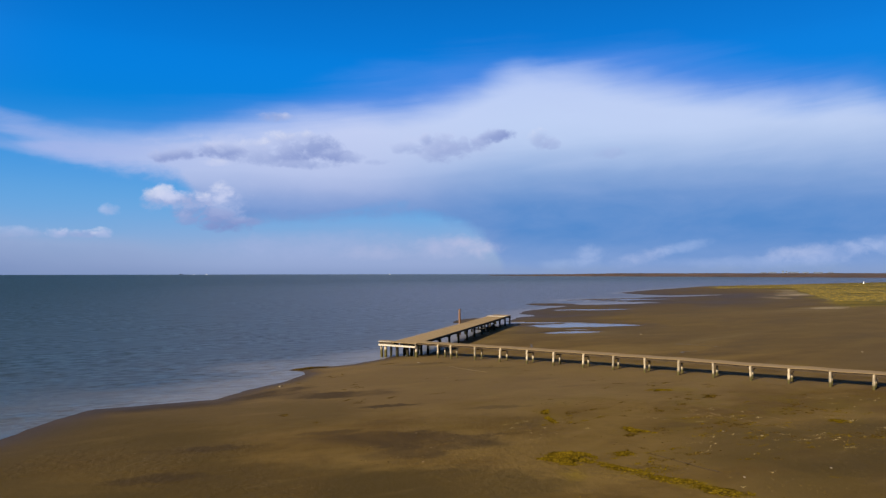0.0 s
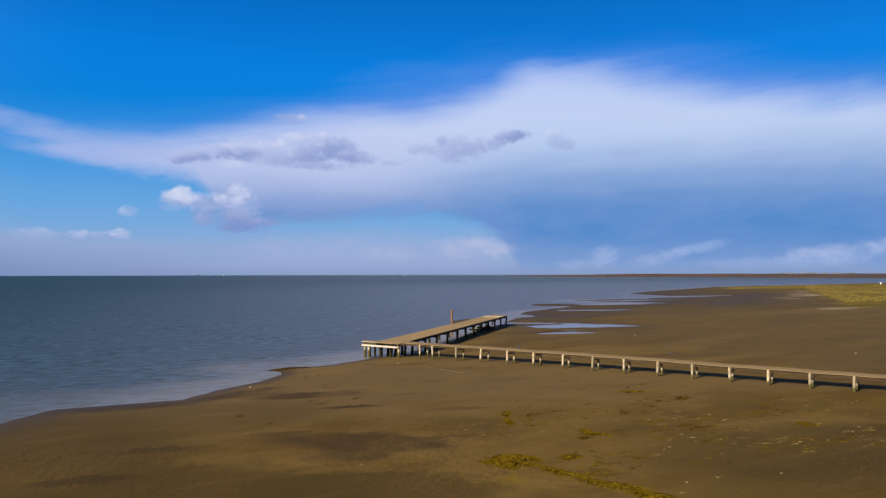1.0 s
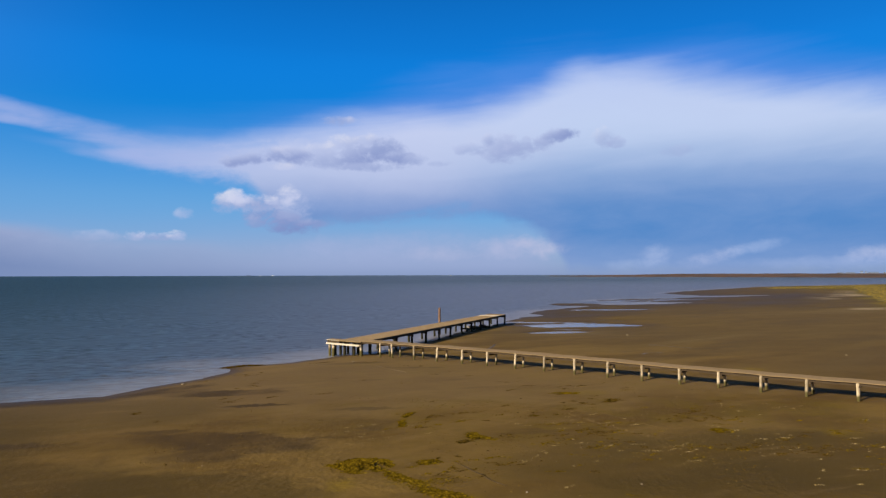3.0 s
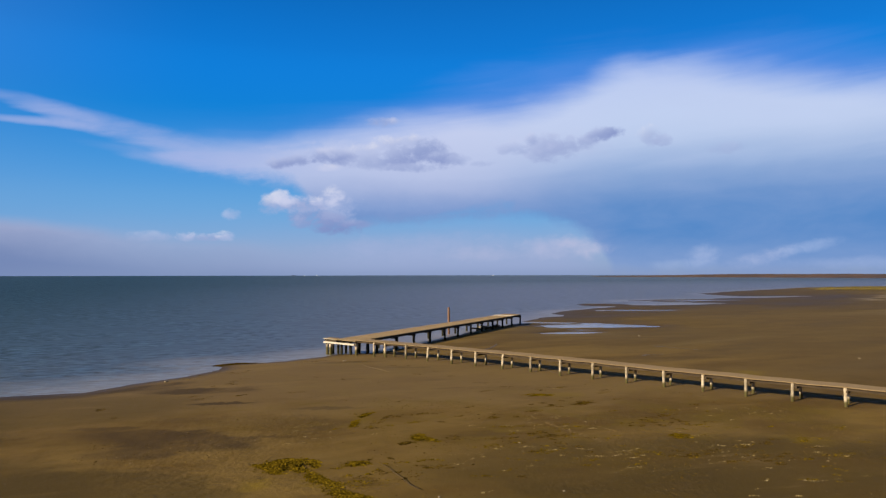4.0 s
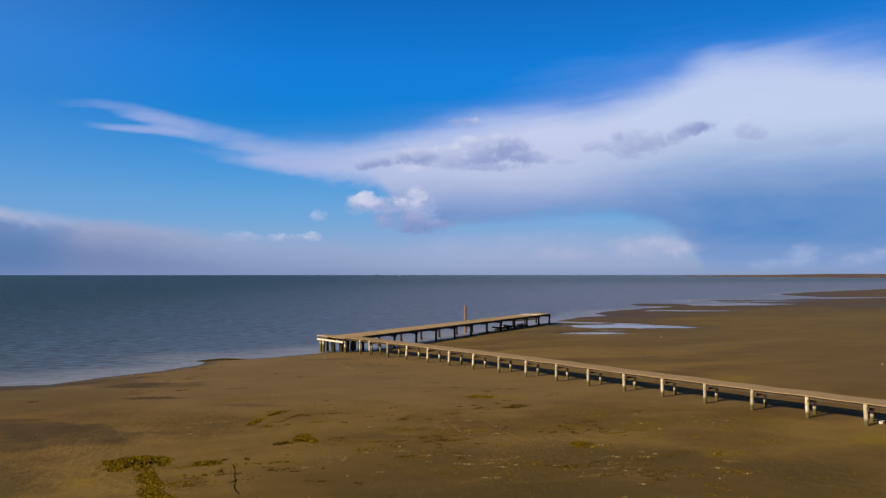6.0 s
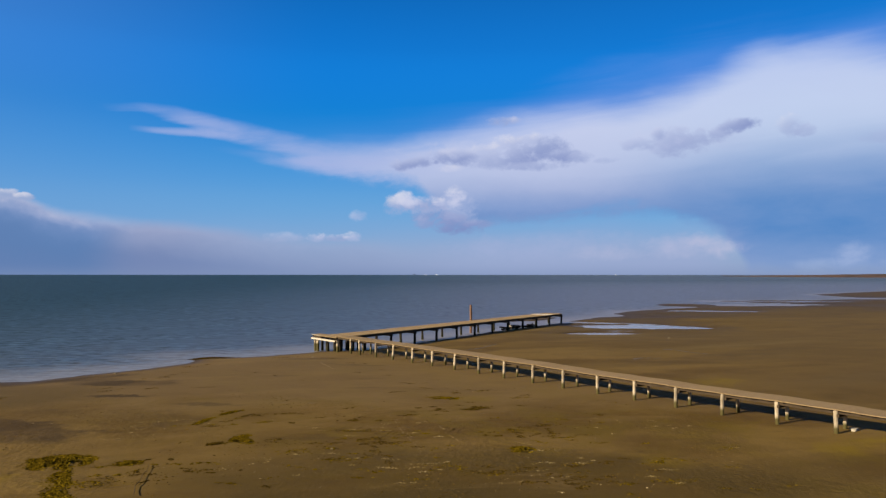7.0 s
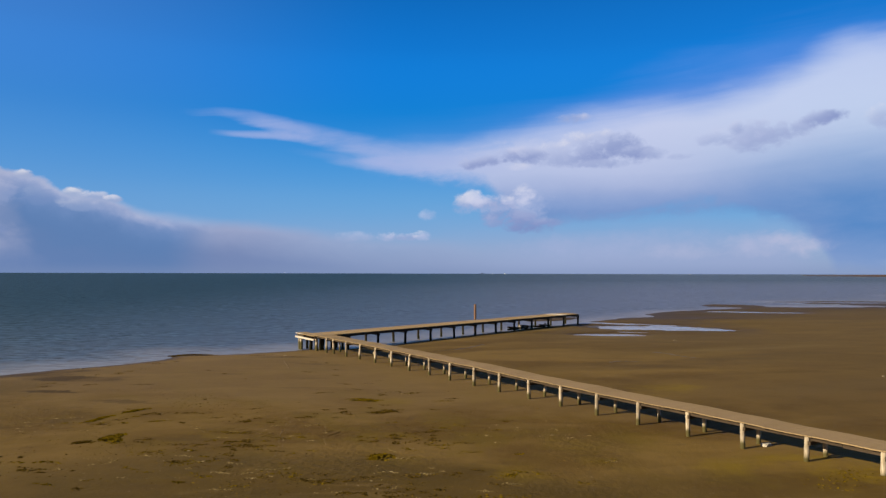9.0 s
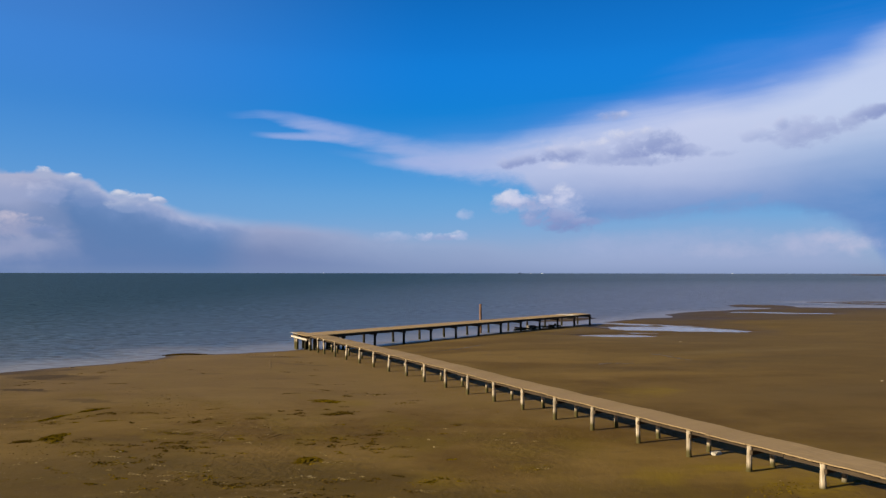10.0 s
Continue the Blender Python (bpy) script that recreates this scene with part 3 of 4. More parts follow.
# ---- ground and sea ----
SHORE = [(-900, -1500), (-160, -160), (-60, -20), (-26, 18), (-9.8, 39.0), (-8.2, 43), (-6.4, 46.4), (-3, 47.0), (0.6, 47.4), (1.9, 49.2), (2.7, 50.6), (5.9, 53.8), (7.8, 57.0),
         (7.9, 58.8), (7.0, 60.3), (9.6, 60.5), (12.5, 61.7), (15.2, 64.0), (17.2, 66.6), (20.4, 67.0), (23.4, 70.3), (29.0, 78.5), (37.0, 91.0), (46.0, 104.5), (56, 116.5), (62.5, 120), (60.5, 126),
         (65.5, 134.0), (80, 146), (96, 161), (128, 161), (112, 171), (100, 185), (128, 195), (160, 199), (195, 214), (156, 214), (160.0, 246.0), (207.0, 286.0), (278.0, 341.0), (400.0, 384.0),
         (540.0, 432.0), (900, 540), (2600, 820), (4700, 900)]


def shore_distance(px, py):
    """Signed distance to the waterline, positive on land."""
    best, side = np.full(px.shape, 1e9), np.zeros(px.shape)
    inside = np.zeros(px.shape, bool)
    ring = SHORE + [(4700, -4700), (-900, -4700)]
    for (ax, ay), (bx, by) in zip(ring, ring[1:] + ring[:1]):
        dx, dy = bx - ax, by - ay
        t = np.clip(((px - ax) * dx + (py - ay) * dy) / (dx * dx + dy * dy), 0, 1)
        best = np.minimum(best, np.hypot(px - ax - t * dx, py - ay - t * dy))
        cross = (ay > py) != (by > py)
        with np.errstate(divide="ignore", invalid="ignore"):
            at = ax + (py - ay) * dx / (dy if dy else 1e-9)
        inside ^= cross & (px < at)
    return np.where(inside, best, -best)


def waves(px, py):
    """Soft, uneven relief of the flats, about -1..1."""
    out = np.zeros(px.shape)
    rng = np.random.default_rng(5)
    for k in range(26):
        w = 0.05 * 1.13 ** k
        an = rng.uniform(0, 6.283)
        out += np.sin((px * math.cos(an) + py * math.sin(an) * 1.5) * w + rng.uniform(0, 6.283)) * 0.26 / (1 + 0.16 * k)
    return out


BARS = [(85.5, 160.5, 6.5, 7.5, 0.3, 0.45), (118, 187, 17, 2.2, 0.24, 0.25), (43, 112, 7, 2.4, 0.26, 0.95)]     # x, y, half length, half width, height, turn
POOLS = [(54.5, 96.0, 7.8, 4.2, 0.28, -0.18), (47.8, 85.0, 3.8, 1.8, 0.26, 0.1), (62.0, 94.0, 2.6, 1.1, 0.22, -0.2), (51.0, 89.0, 2.6, 1.2, 0.22, -0.1),
         (48.6, 104.0, 7.5, 2.2, 0.30, -0.28), (81, 136, 11.0, 2.0, 0.24, -0.1),
         (121.1, 182.6, 15.0, 2.2, 0.20, 0.0), (102.7, 159.8, 11.0, 2.0, 0.20, 0.0), (142.8, 208.1, 18.0, 2.6, 0.20, 0.0)]


def ground_height(px, py):
    d = shore_distance(px, py) + waves(px * 2.5, py * 2.5) * 0.35 * np.clip(np.hypot(px - 20, py) / 60, 0.4, 3)
    w = waves(px, py)
    z = np.where(d > 0, WATER + (-WATER) * (1 - np.exp(-np.maximum(d, 0) / 4.5)), WATER + 0.045 * np.maximum(d, -40))
    z = z + w * 0.035 * np.clip(d / 6, 0, 1)
    z += 0.50 * np.exp(-(((px - 52) / 6.5) ** 2 + ((py - 22) / 7.5) ** 2))
    flat = np.clip(d / 5, 0, 1) * np.exp(-np.maximum(0, (np.hypot(px - 52, py - 95) - 14) / 7) ** 2)
    z = z * (1 - flat) + (WATER + 0.13 + 0.02 * w) * flat
    spread_out = np.clip(d / 6, 0, 1) * np.clip((py - 112) / 20, 0, 1)
    z = z * (1 - 0.7 * spread_out) + (WATER + 0.16) * 0.7 * spread_out
    # wet, creek-cut margin beyond the pier
    creek = np.clip((d + 6) / 8, 0, 1) * np.exp(-np.maximum(d, 0) / 34) * np.clip((py - 104) / 12, 0, 1) * np.clip((330 - py) / 60, 0, 1)
    along_u, along_v = 0.85 * px + 0.53 * py, -0.53 * px + 0.85 * py
    z = z * (1 - creek) + (WATER + 0.045 + 0.075 * waves(along_u * 0.7, along_v * 2.2)) * creek
    for bars, sign in ((BARS, 1), (POOLS, -1)):
        for bx, by, la, lb, h, tu in bars:
            c, s = math.cos(tu), math.sin(tu)
            q = np.hypot(((px - bx) * c + (py - by) * s) / la, (-(px - bx) * s + (py - by) * c) / lb) + 0.25 * waves(px * 5, py * 5)
            k = np.clip(1.3 - q, 0, 1)
            z = np.maximum(z, WATER - 0.12 + np.minimum(h * k * 1.6, 0.22)) * (k > 0) + z * (k <= 0) if sign > 0 else z - h * np.minimum(1, k * 1.8)
    # the meadow stands a little higher than the flats
    z += 0.5 * np.clip((px - py * 0.914 - 28) / 30, 0, 1) * np.clip((py - 116) / 12, 0, 1) * np.clip(d / 20, 0, 1)
    return z


def spread(parts, low, high, grow):
    """Line places: parts are (from, to, step); past them the steps grow."""
    out = []
    for a, b, s in parts:
        out += list(np.arange(a, b - 1e-6, s))
    out.append(parts[-1][1])
    s = parts[-1][2]
    while out[-1] < high:
        s *= grow
        out.append(out[-1] + s)
    s, left = parts[0][2], [out[0]]
    while left[-1] > low:
        s *= grow
        left.append(left[-1] - s)
    return np.array(left[:0:-1] + out)


def sheet(name, xs, ys, height, mat):
    gx, gy = np.meshgrid(xs, ys)
    gz = height(gx, gy)
    nx, ny = len(xs), len(ys)
    idx = np.arange(nx * ny).reshape(ny, nx)
    quads = np.stack([idx[:-1, :-1], idx[:-1, 1:], idx[1:, 1:], idx[1:, :-1]], -1).reshape(-1, 4)
    me = bpy.data.meshes.new(name)
    me.from_pydata(np.stack([gx, gy, gz], -1).reshape(-1, 3).tolist(), [], quads.tolist())
    me.materials.append(mat)
    me.polygons.foreach_set("use_smooth", [True] * len(me.polygons))
    return new(name, me), gx, gy


REACH = 4600.0
ground, gx, gy = sheet("ground", spread([(-14, 72, 0.45), (72, 300, 1.5)], -REACH, REACH, 1.10),
                       spread([(4, 116, 0.45), (116, 420, 2.0)], -REACH, REACH, 1.10), ground_height, MUD)
tagged(ground, "brown tidal mud flat with damp bands and slime", "mud flat", kind="structure")
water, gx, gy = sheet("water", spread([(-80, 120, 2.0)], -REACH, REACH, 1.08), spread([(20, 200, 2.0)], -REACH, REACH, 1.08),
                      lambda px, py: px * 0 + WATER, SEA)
attr = water.data.attributes.new("depth", "FLOAT", "POINT")
inland = shore_distance(gx, gy)
attr.data.foreach_set("value", np.where(inland > 2.5, -1.0, np.clip(-inland / 12, 0, 40)).reshape(-1))
tagged(water, "calm grey-blue shallow sea with pale surf edge", "sea", kind="structure")


# ---- boardwalk and pier ----
def along(base, u, v=0.0, z=0.0, side=N):
    return base + U * u + side * v + Vector((0, 0, z))


ANGLE_U = math.atan2(U.y, U.x)
ANGLE_D = math.atan2(D.y, D.x)


def floor_at(p):
    return float(ground_height(np.array([[p.x]]), np.array([[p.y]]))[0, 0])


def beam_mesh(bm, a, b, width, height):
    """A squared timber from a to b, given by the middles of its ends."""
    v = b - a
    m = Matrix.Translation((a + b) / 2) @ v.to_track_quat("X", "Z").to_matrix().to_4x4()
    put_box(bm, (-v.length / 2, -width / 2, -height / 2), (v.length / 2, width / 2, height / 2), m, 0.012)


BENT = 2.535
WIDE = 1.48


def board_top(u):
    """Height of the walkway, which sinks a little towards the land."""
    return 1.20 - 0.0034 * max(0.0, u - 15.0) - 0.055 * min(1.0, max(0.0, (u - 22.0) / 8.0)) + 0.010 * math.sin(u * 0.83) + 0.010 * math.sin(u * 2.1 + 1.0)


def make_boardwalk():
    walkway = thing("boardwalk", FRONT, ANGLE_U)
    inv = walkway.matrix_world.inverted()
    rng = random.Random(3)
    marks = [2.35, 3.75] + [6.36 + BENT * k for k in range(24)]
    length = marks[-1] + 1.0

    def child(name, bm, mat, at, turn=0.0, label="", smooth=False):
        ob = part(name, bm, mat, walkway, label, smooth)
        ob.matrix_local = Matrix.Translation(at) @ Matrix.Rotation(turn, 4, "Z")
        return ob

    for m in marks:
        for v in (0.09, WIDE - 0.16):
            foot = walkway.matrix_world @ Vector((m, v, 0))
            bm = bmesh.new()
            put_pile(bm, rng, 0.090 if v < 0.5 else 0.084, floor_at(foot) - 0.4 - board_top(m), -0.06, 0.05)
            child("post", bm, PILE, (m + rng.uniform(-0.06, 0.06), v, board_top(m)), smooth=True)
        bm = bmesh.new()
        put_box(bm, (-0.05, 0.0, -0.34), (0.05, WIDE - 0.03, -0.20), bevel=0.01)
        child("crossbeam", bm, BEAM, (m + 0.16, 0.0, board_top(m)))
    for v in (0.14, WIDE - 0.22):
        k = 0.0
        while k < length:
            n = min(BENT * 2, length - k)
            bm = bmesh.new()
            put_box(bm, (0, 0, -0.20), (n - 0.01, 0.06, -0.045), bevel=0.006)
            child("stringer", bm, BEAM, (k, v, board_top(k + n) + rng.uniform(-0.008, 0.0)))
            k += n
    shapes = []
    for k in range(7):
        bm = bmesh.new()
        put_box(bm, (-0.0722, -0.02 - rng.uniform(0, 0.06), -0.04), (0.0722, WIDE + rng.uniform(0, 0.06), 0.0), bevel=0.006)
        me = bpy.data.meshes.new("plank")
        bm.to_mesh(me)
        bm.free()
        me.materials.append(PLANK)
        shapes.append(me)
    rest = bmesh.new()
    total = int(length / 0.145)
    for k in range(total):
        x = 0.07 + 0.145 * k
        m = Matrix.Translation((x, 0, board_top(x) + rng.uniform(-0.0015, 0.0015))) @ Matrix.Rotation(rng.uniform(-0.003, 0.003), 4, "Z") @ Matrix.Rotation(rng.uniform(-0.001, 0.001), 4, "X")
        if k >= total - 140 - 300 and k < total - 140:
            ob = new("plank", shapes[rng.randrange(7)])
            ob.parent, ob.matrix_local = walkway, m
        else:
            put_box(rest, (-0.0722, -0.02 - rng.uniform(0, 0.03), -0.04), (0.0722, WIDE + rng.uniform(0, 0.03), 0.0), m)
    tagged(part("planking", rest, PLANK, walkway), kind="stuff")
    return tagged(walkway, "long narrow weathered wooden boardwalk on short piles over mud", "boardwalk")


PIER_W = 2.80
PIER_L = 46.3
STEP = 3.83


def make_pier():
    pier = thing("pier", FRONT, 0.0)
    rng = random.Random(8)
    for k in range(13):
        s = 0.16 + STEP * k
        for w in (0.12, 1.5, 2.7, 3.75, 4.25) if k == 0 else ((0.12, 1.4, 2.68) if k == 1 else (0.12, 2.68)):
            at = D * s - U * w
            if k == 0:
                at = at + N * (0.6 if w in (1.5, 2.7) else 0.1)
            foot = FRONT + at
            bm = bmesh.new()
            put_pile(bm, rng, 0.13, floor_at(foot) - 0.5 - DECK, -0.10, 0.03)
            # Sunlit front posts get the light timber, all others the shade-coloured copy.
            ob = part("post", bm, PILE if k == 0 and w not in (1.5, 2.7) else SHADED_PILE, pier, smooth=True)
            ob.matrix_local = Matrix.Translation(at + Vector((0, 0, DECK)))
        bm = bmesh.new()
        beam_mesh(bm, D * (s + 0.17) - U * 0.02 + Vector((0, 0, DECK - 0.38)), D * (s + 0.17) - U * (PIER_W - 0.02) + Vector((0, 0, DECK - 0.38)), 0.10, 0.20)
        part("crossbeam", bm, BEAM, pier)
    # Extra posts, added to fill the dark mass behind the front ones.
    for s, w in ((0.9, 0.5), (1.3, 3.5), (1.5, 1.0), (1.9, 2.2), (2.2, 3.1), (2.6, 0.4), (2.9, 1.7), (0.8, 2.6), (1.1, 4.1), (3.3, 2.5)):
        at = D * s - U * w
        bm = bmesh.new()
        put_pile(bm, rng, 0.12, floor_at(FRONT + at) - 0.5 - DECK, -0.22 if w < 2.9 else -0.24, 0.06)
        ob = part("post", bm, SHADED_PILE, pier, smooth=True)
        ob.matrix_local = Matrix.Translation(at + Vector((0, 0, DECK)))
    for w in (0.05, 0.95, 1.85, 2.75):
        for k in range(0, 12, 2):
            bm = bmesh.new()
            a, b = STEP * k + 0.02, min(STEP * (k + 2), PIER_L) - 0.02
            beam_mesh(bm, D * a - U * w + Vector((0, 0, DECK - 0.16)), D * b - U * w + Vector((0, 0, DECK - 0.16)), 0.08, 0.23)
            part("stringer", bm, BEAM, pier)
    bm = bmesh.new()
    beam_mesh(bm, -U * 0.05 - N * 0.08 + Vector((0, 0, DECK - 0.34)), -U * 4.42 - N * 0.08 + Vector((0, 0, DECK - 0.34)), 0.07, 0.17)
    part("front_beam", bm, WHITE_BEAM, pier, "bleached pale beam across the front piles")
    shapes = []
    for k in range(6):
        bm = bmesh.new()
        put_box(bm, (-PIER_W - 0.06 - rng.uniform(0, 0.05), -0.088, -0.045), (0.03 + rng.uniform(0, 0.04), 0.088, 0.0), bevel=0.006)
        me = bpy.data.meshes.new("plank")
        bm.to_mesh(me)
        bm.free()
        me.materials.append(PLANK)
        shapes.append(me)
    for k in range(6):
        bm = bmesh.new()
        put_box(bm, (-1.60 - rng.uniform(0, 0.12), -0.088, -0.045), (-0.10, 0.088, 0.0), bevel=0.006)
        ob = part("end_plank", bm, WHITE_BEAM if k == 0 else PLANK, pier)
        ob.matrix_local = Matrix.Translation(D * 0.193 * k - U * PIER_W + Vector((0, 0, DECK + 0.01))) @ Matrix.Rotation(ANGLE_U, 4, "Z")
    bm = bmesh.new()
    beam_mesh(bm, -U * PIER_W + D * 0.10 + Vector((0, 0, DECK - 0.15)), -U * 4.4 + D * 0.10 + Vector((0, 0, DECK - 0.15)), 0.08, 0.18)
    part("end_joist", bm, BEAM, pier)
    pale = []
    for k in range(2):
        bm = bmesh.new()
        put_box(bm, (-PIER_W - 0.15 - 0.1 * k, -0.088, -0.03), (0.03 - 1.2 * k, 0.088, 0.03), bevel=0.006)
        me = bpy.data.meshes.new("plank")
        bm.to_mesh(me)
        bm.free()
        me.materials.append(WHITE_BEAM)
        pale.append(me)
    n = int(PIER_L / 0.193)
    for k in range(n):
        at = D * (0.0 + 0.193 * k) + Vector((0, 0, DECK + 0.004 + rng.uniform(-0.003, 0.003)))
        ob = new("plank", shapes[rng.randrange(6)] if not 41.4 < 0.193 * k < 43.2 else pale[k % 2])
        ob.parent = pier
        ob.matrix_local = Matrix.Translation(at) @ Matrix.Rotation(ANGLE_U + rng.uniform(-0.004, 0.004), 4, "Z")
    return tagged(pier, "wide weathered plank pier on dark piles at the waterline", "pier")


make_boardwalk()
make_pier()


def make_timber_heap():
    """Old beams that fell from the pier and lie jumbled on the mud beneath it."""
    rng = random.Random(14)
    for s, w, length, turn, tilt, mat in ((31.5, 1.0, 3.4, 0.25, 0.04, BEAM), (33.2, 1.7, 3.0, -0.35, 0.09, BEAM), (34.4, 0.9, 2.6, 0.7, 0.12, BEAM), (35.4, 1.5, 3.2, 0.1, -0.06, WHITE_BEAM),
                                          (36.6, 0.7, 2.2, 1.1, 0.10, BEAM), (37.6, 1.9, 2.8, -0.2, 0.05, BEAM), (38.8, 1.1, 2.4, 0.5, -0.10, BEAM), (39.7, 1.8, 2.6, 0.0, 0.08, BEAM)):
        at = FRONT + D * s - U * w
        bm = bmesh.new()
        put_box(bm, (-length / 2, -0.11, -0.10), (length / 2, 0.11, 0.10), bevel=0.015)
        ob = link_mesh("fallen_beam", bm, mat)
        ob.location = (at.x, at.y, max(floor_at(at), WATER) + 0.10 + abs(math.sin(tilt)) * length / 2)
        ob.rotation_euler = (rng.uniform(-0.3, 0.3), tilt, ANGLE_D + turn)
        pale = mat is WHITE_BEAM
        tagged(ob, ("bleached" if pale else "dark wet") + " squared beam fallen on the mud under the pier", "beam", "fallen beams")


make_timber_heap()


def make_pole():
    rng = random.Random(4)
    bm = bmesh.new()
    put_pile(bm, rng, 0.15, -2.0, 2.98, 0.004, 12, 8)
    ob = link_mesh("mooring_pole", bm, RUST, smooth=True)
    ob.location = (31.8, 86.7, 0)
    return tagged(ob, "tall reddish brown mooring pole beside the pier", "pole")


make_pole()


# ---- far shore, vessels, marker ----
FAR_LAND = plain("far_marsh", (0.054, 0.024, 0.008), 0.95, 0.0, 0.5, 0.02)
HULL = plain("dark_hull", (0.05, 0.055, 0.07), 0.6)


def make_far_shore():
    """A long low island of marsh and dunes beyond the bay."""
    rng = np.random.default_rng(2)
    steps, cross = 160, [(-1.0, 0.0), (-0.75, 0.35), (-0.35, 0.8), (0.0, 1.0), (0.4, 0.75), (1.0, 0.0)]
    verts, faces = [], []
    for k in range(steps + 1):
        f = k / steps
        an = radians(22.5 + 52.5 * f)
        r = 2500 - 1500 * f ** 0.35
        h = (2.0 + 6.2 * min(1.0, f * 5)) * (0.97 + 0.025 * math.sin(k * 0.7) * math.sin(k * 0.23) + 0.012 * rng.standard_normal())
        half = 40 + 160 * f
        for c, q in cross:
            verts.append(((r + (c + 1) * half) * math.sin(an), (r + (c + 1) * half) * math.cos(an), WATER - 0.6 + h * q))
    n = len(cross)
    for k in range(steps):
        for j in range(n - 1):
            faces.append((k * n + j, (k + 1) * n + j, (k + 1) * n + j + 1, k * n + j + 1))
    me = bpy.data.meshes.new("far_shore")
    me.from_pydata(verts, [], faces)
    me.materials.append(FAR_LAND)
    return tagged(new("far_shore", me), "low reddish brown marsh island beyond the bay", "far shore", kind="structure")


def make_ship(az, dist, length, paint=None, label="small white vessel far out on the horizon"):
    """A small white vessel: hull with raised bow, deckhouse and mast."""
    ship = thing("ship", (dist * math.sin(radians(az)), dist * math.cos(radians(az)), WATER), radians(-az) + 0.25)
    w = length * 0.11
    bm = bmesh.new()
    ring = []
    for f, b, h in ((-0.5, 0.8, 0.10), (-0.2, 1.0, 0.09), (0.2, 1.0, 0.09), (0.4, 0.6, 0.12), (0.5, 0.04, 0.15)):
        ring.append([bm.verts.new((f * length, sgn * w * b, z)) for sgn, z in ((-1, h * length), (-0.7, -0.6), (0.7, -0.6), (1, h * length))])
    for p, q in zip(ring, ring[1:]):
        for k in range(4):
            bm.faces.new((p[k], q[k], q[(k + 1) % 4], p[(k + 1) % 4]))
    bm.faces.new(ring[0][::-1])
    bm.faces.new(ring[-1])
    part("hull", bm, paint or WHITE, ship)
    bm = bmesh.new()
    put_box(bm, (-0.35 * length, -w * 0.7, 0.08 * length), (-0.05 * length, w * 0.7, 0.24 * length), bevel=0.1)
    part("deckhouse", bm, paint or WHITE, ship)
    bm = bmesh.new()
    put_box(bm, (-0.21 * length, -0.15, 0.22 * length), (-0.19 * length, 0.15, 0.40 * length), bevel=0.02)
    part("mast", bm, HULL, ship)
    return tagged(ship, label, "ship", "ships on the horizon")


make_far_shore()
for az, dist, length in ((0.0, 3600, 15.0), (-1.0, 3800, 10.0), (14.4, 3900, 9.0), (-18.0, 4000, 10.0)):
    make_ship(az, dist, length)
# A dark ship form stands in for low harbour structures on the horizon.
make_ship(-1.9, 4100, 22.0, HULL, "low dark harbour shapes on the horizon, built as a barge")


# Aerial haze is mixed into the wall and roof colours.
PALE = plain("hazy_plaster", (0.105, 0.135, 0.20), 0.95)
SLATE = plain("hazy_roof", (0.09, 0.12, 0.18), 0.95)


def make_far_building(az, dist, wide, high):
    """A pale gabled building on the far shore."""
    house = thing("far_building", (dist * math.sin(radians(az)), dist * math.cos(radians(az)), WATER), radians(-az))
    bm = bmesh.new()
    put_box(bm, (-wide / 2, -5, -1), (wide / 2, 5, high), bevel=0.1)
    part("wall", bm, PALE, house)
    bm = bmesh.new()
    ends = [[bm.verts.new((sx * (wide / 2 + 0.5), y, high + z)) for y, z in ((-5.6, -0.2), (0, 2.0), (5.6, -0.2))] for sx in (-1, 1)]
    bm.faces.new(ends[0])
    bm.faces.new(ends[1][::-1])
    for k in range(3):
        bm.faces.new((ends[0][k], ends[1][k], ends[1][(k + 1) % 3], ends[0][(k + 1) % 3]))
    part("roof", bm, SLATE, house)
    return tagged(house, "pale hazy gabled building on the far low shore", "building", "far buildings")


for az, dist, wide, high in ((43.6, 2900, 20, 8.4), (44.2, 2950, 30, 9.0), (44.9, 2850, 8, 13.0), (45.15, 2850, 6, 12.0), (45.6, 2900, 34, 9.4), (46.4, 2950, 22, 9.0), (47.2, 2900, 30, 8.6), (48.0, 2950, 18, 8.4)):
    make_far_building(az, dist, wide, high)


def make_marker():
    """A white day-mark board on two posts at the meadow's edge."""
    at = Vector((384.0, 322.0, 0))
    mark = thing("marker", (at.x, at.y, floor_at(at)), radians(-50))
    bm = bmesh.new()
    put_box(bm, (-0.22, -0.06, 0.5), (0.22, 0.06, 1.8), bevel=0.03)
    part("board", bm, WHITE, mark, "white painted board")
    for x in (-0.22, 0.22):
        bm = bmesh.new()
        put_box(bm, (x - 0.09, 0.07, -0.6), (x + 0.09, 0.24, 1.8), bevel=0.02)
        part("post", bm, BEAM, mark)
    return tagged(mark, "white painted marker board on posts in the salt meadow", "marker")


make_marker()


def make_meadow():
    """Low tussocks over the salt meadow, thickest at its edge."""
    m, tree, b = material("meadow_grass")
    isl = Val(tree, tree.nodes.new("ShaderNodeNewGeometry").outputs["Random Per Island"])
    c = isl.ramp([(0, (0.050, 0.038, 0.001)), (0.6, (0.100, 0.070, 0.001)), (1, (0.17, 0.110, 0.002))], 0, 1)
    tree.links.new(c.socket, b.inputs["Base Color"])
    b.inputs["Roughness"].default_value = 0.9
    rng = random.Random(21)
    spots = []
    while len(spots) < 5200:
        y = 120 + 230 * rng.random() ** 1.3
        x = 0.914 * y + 31 + 210 * rng.random() ** 2.0 - (50 if y > 290 else 0)
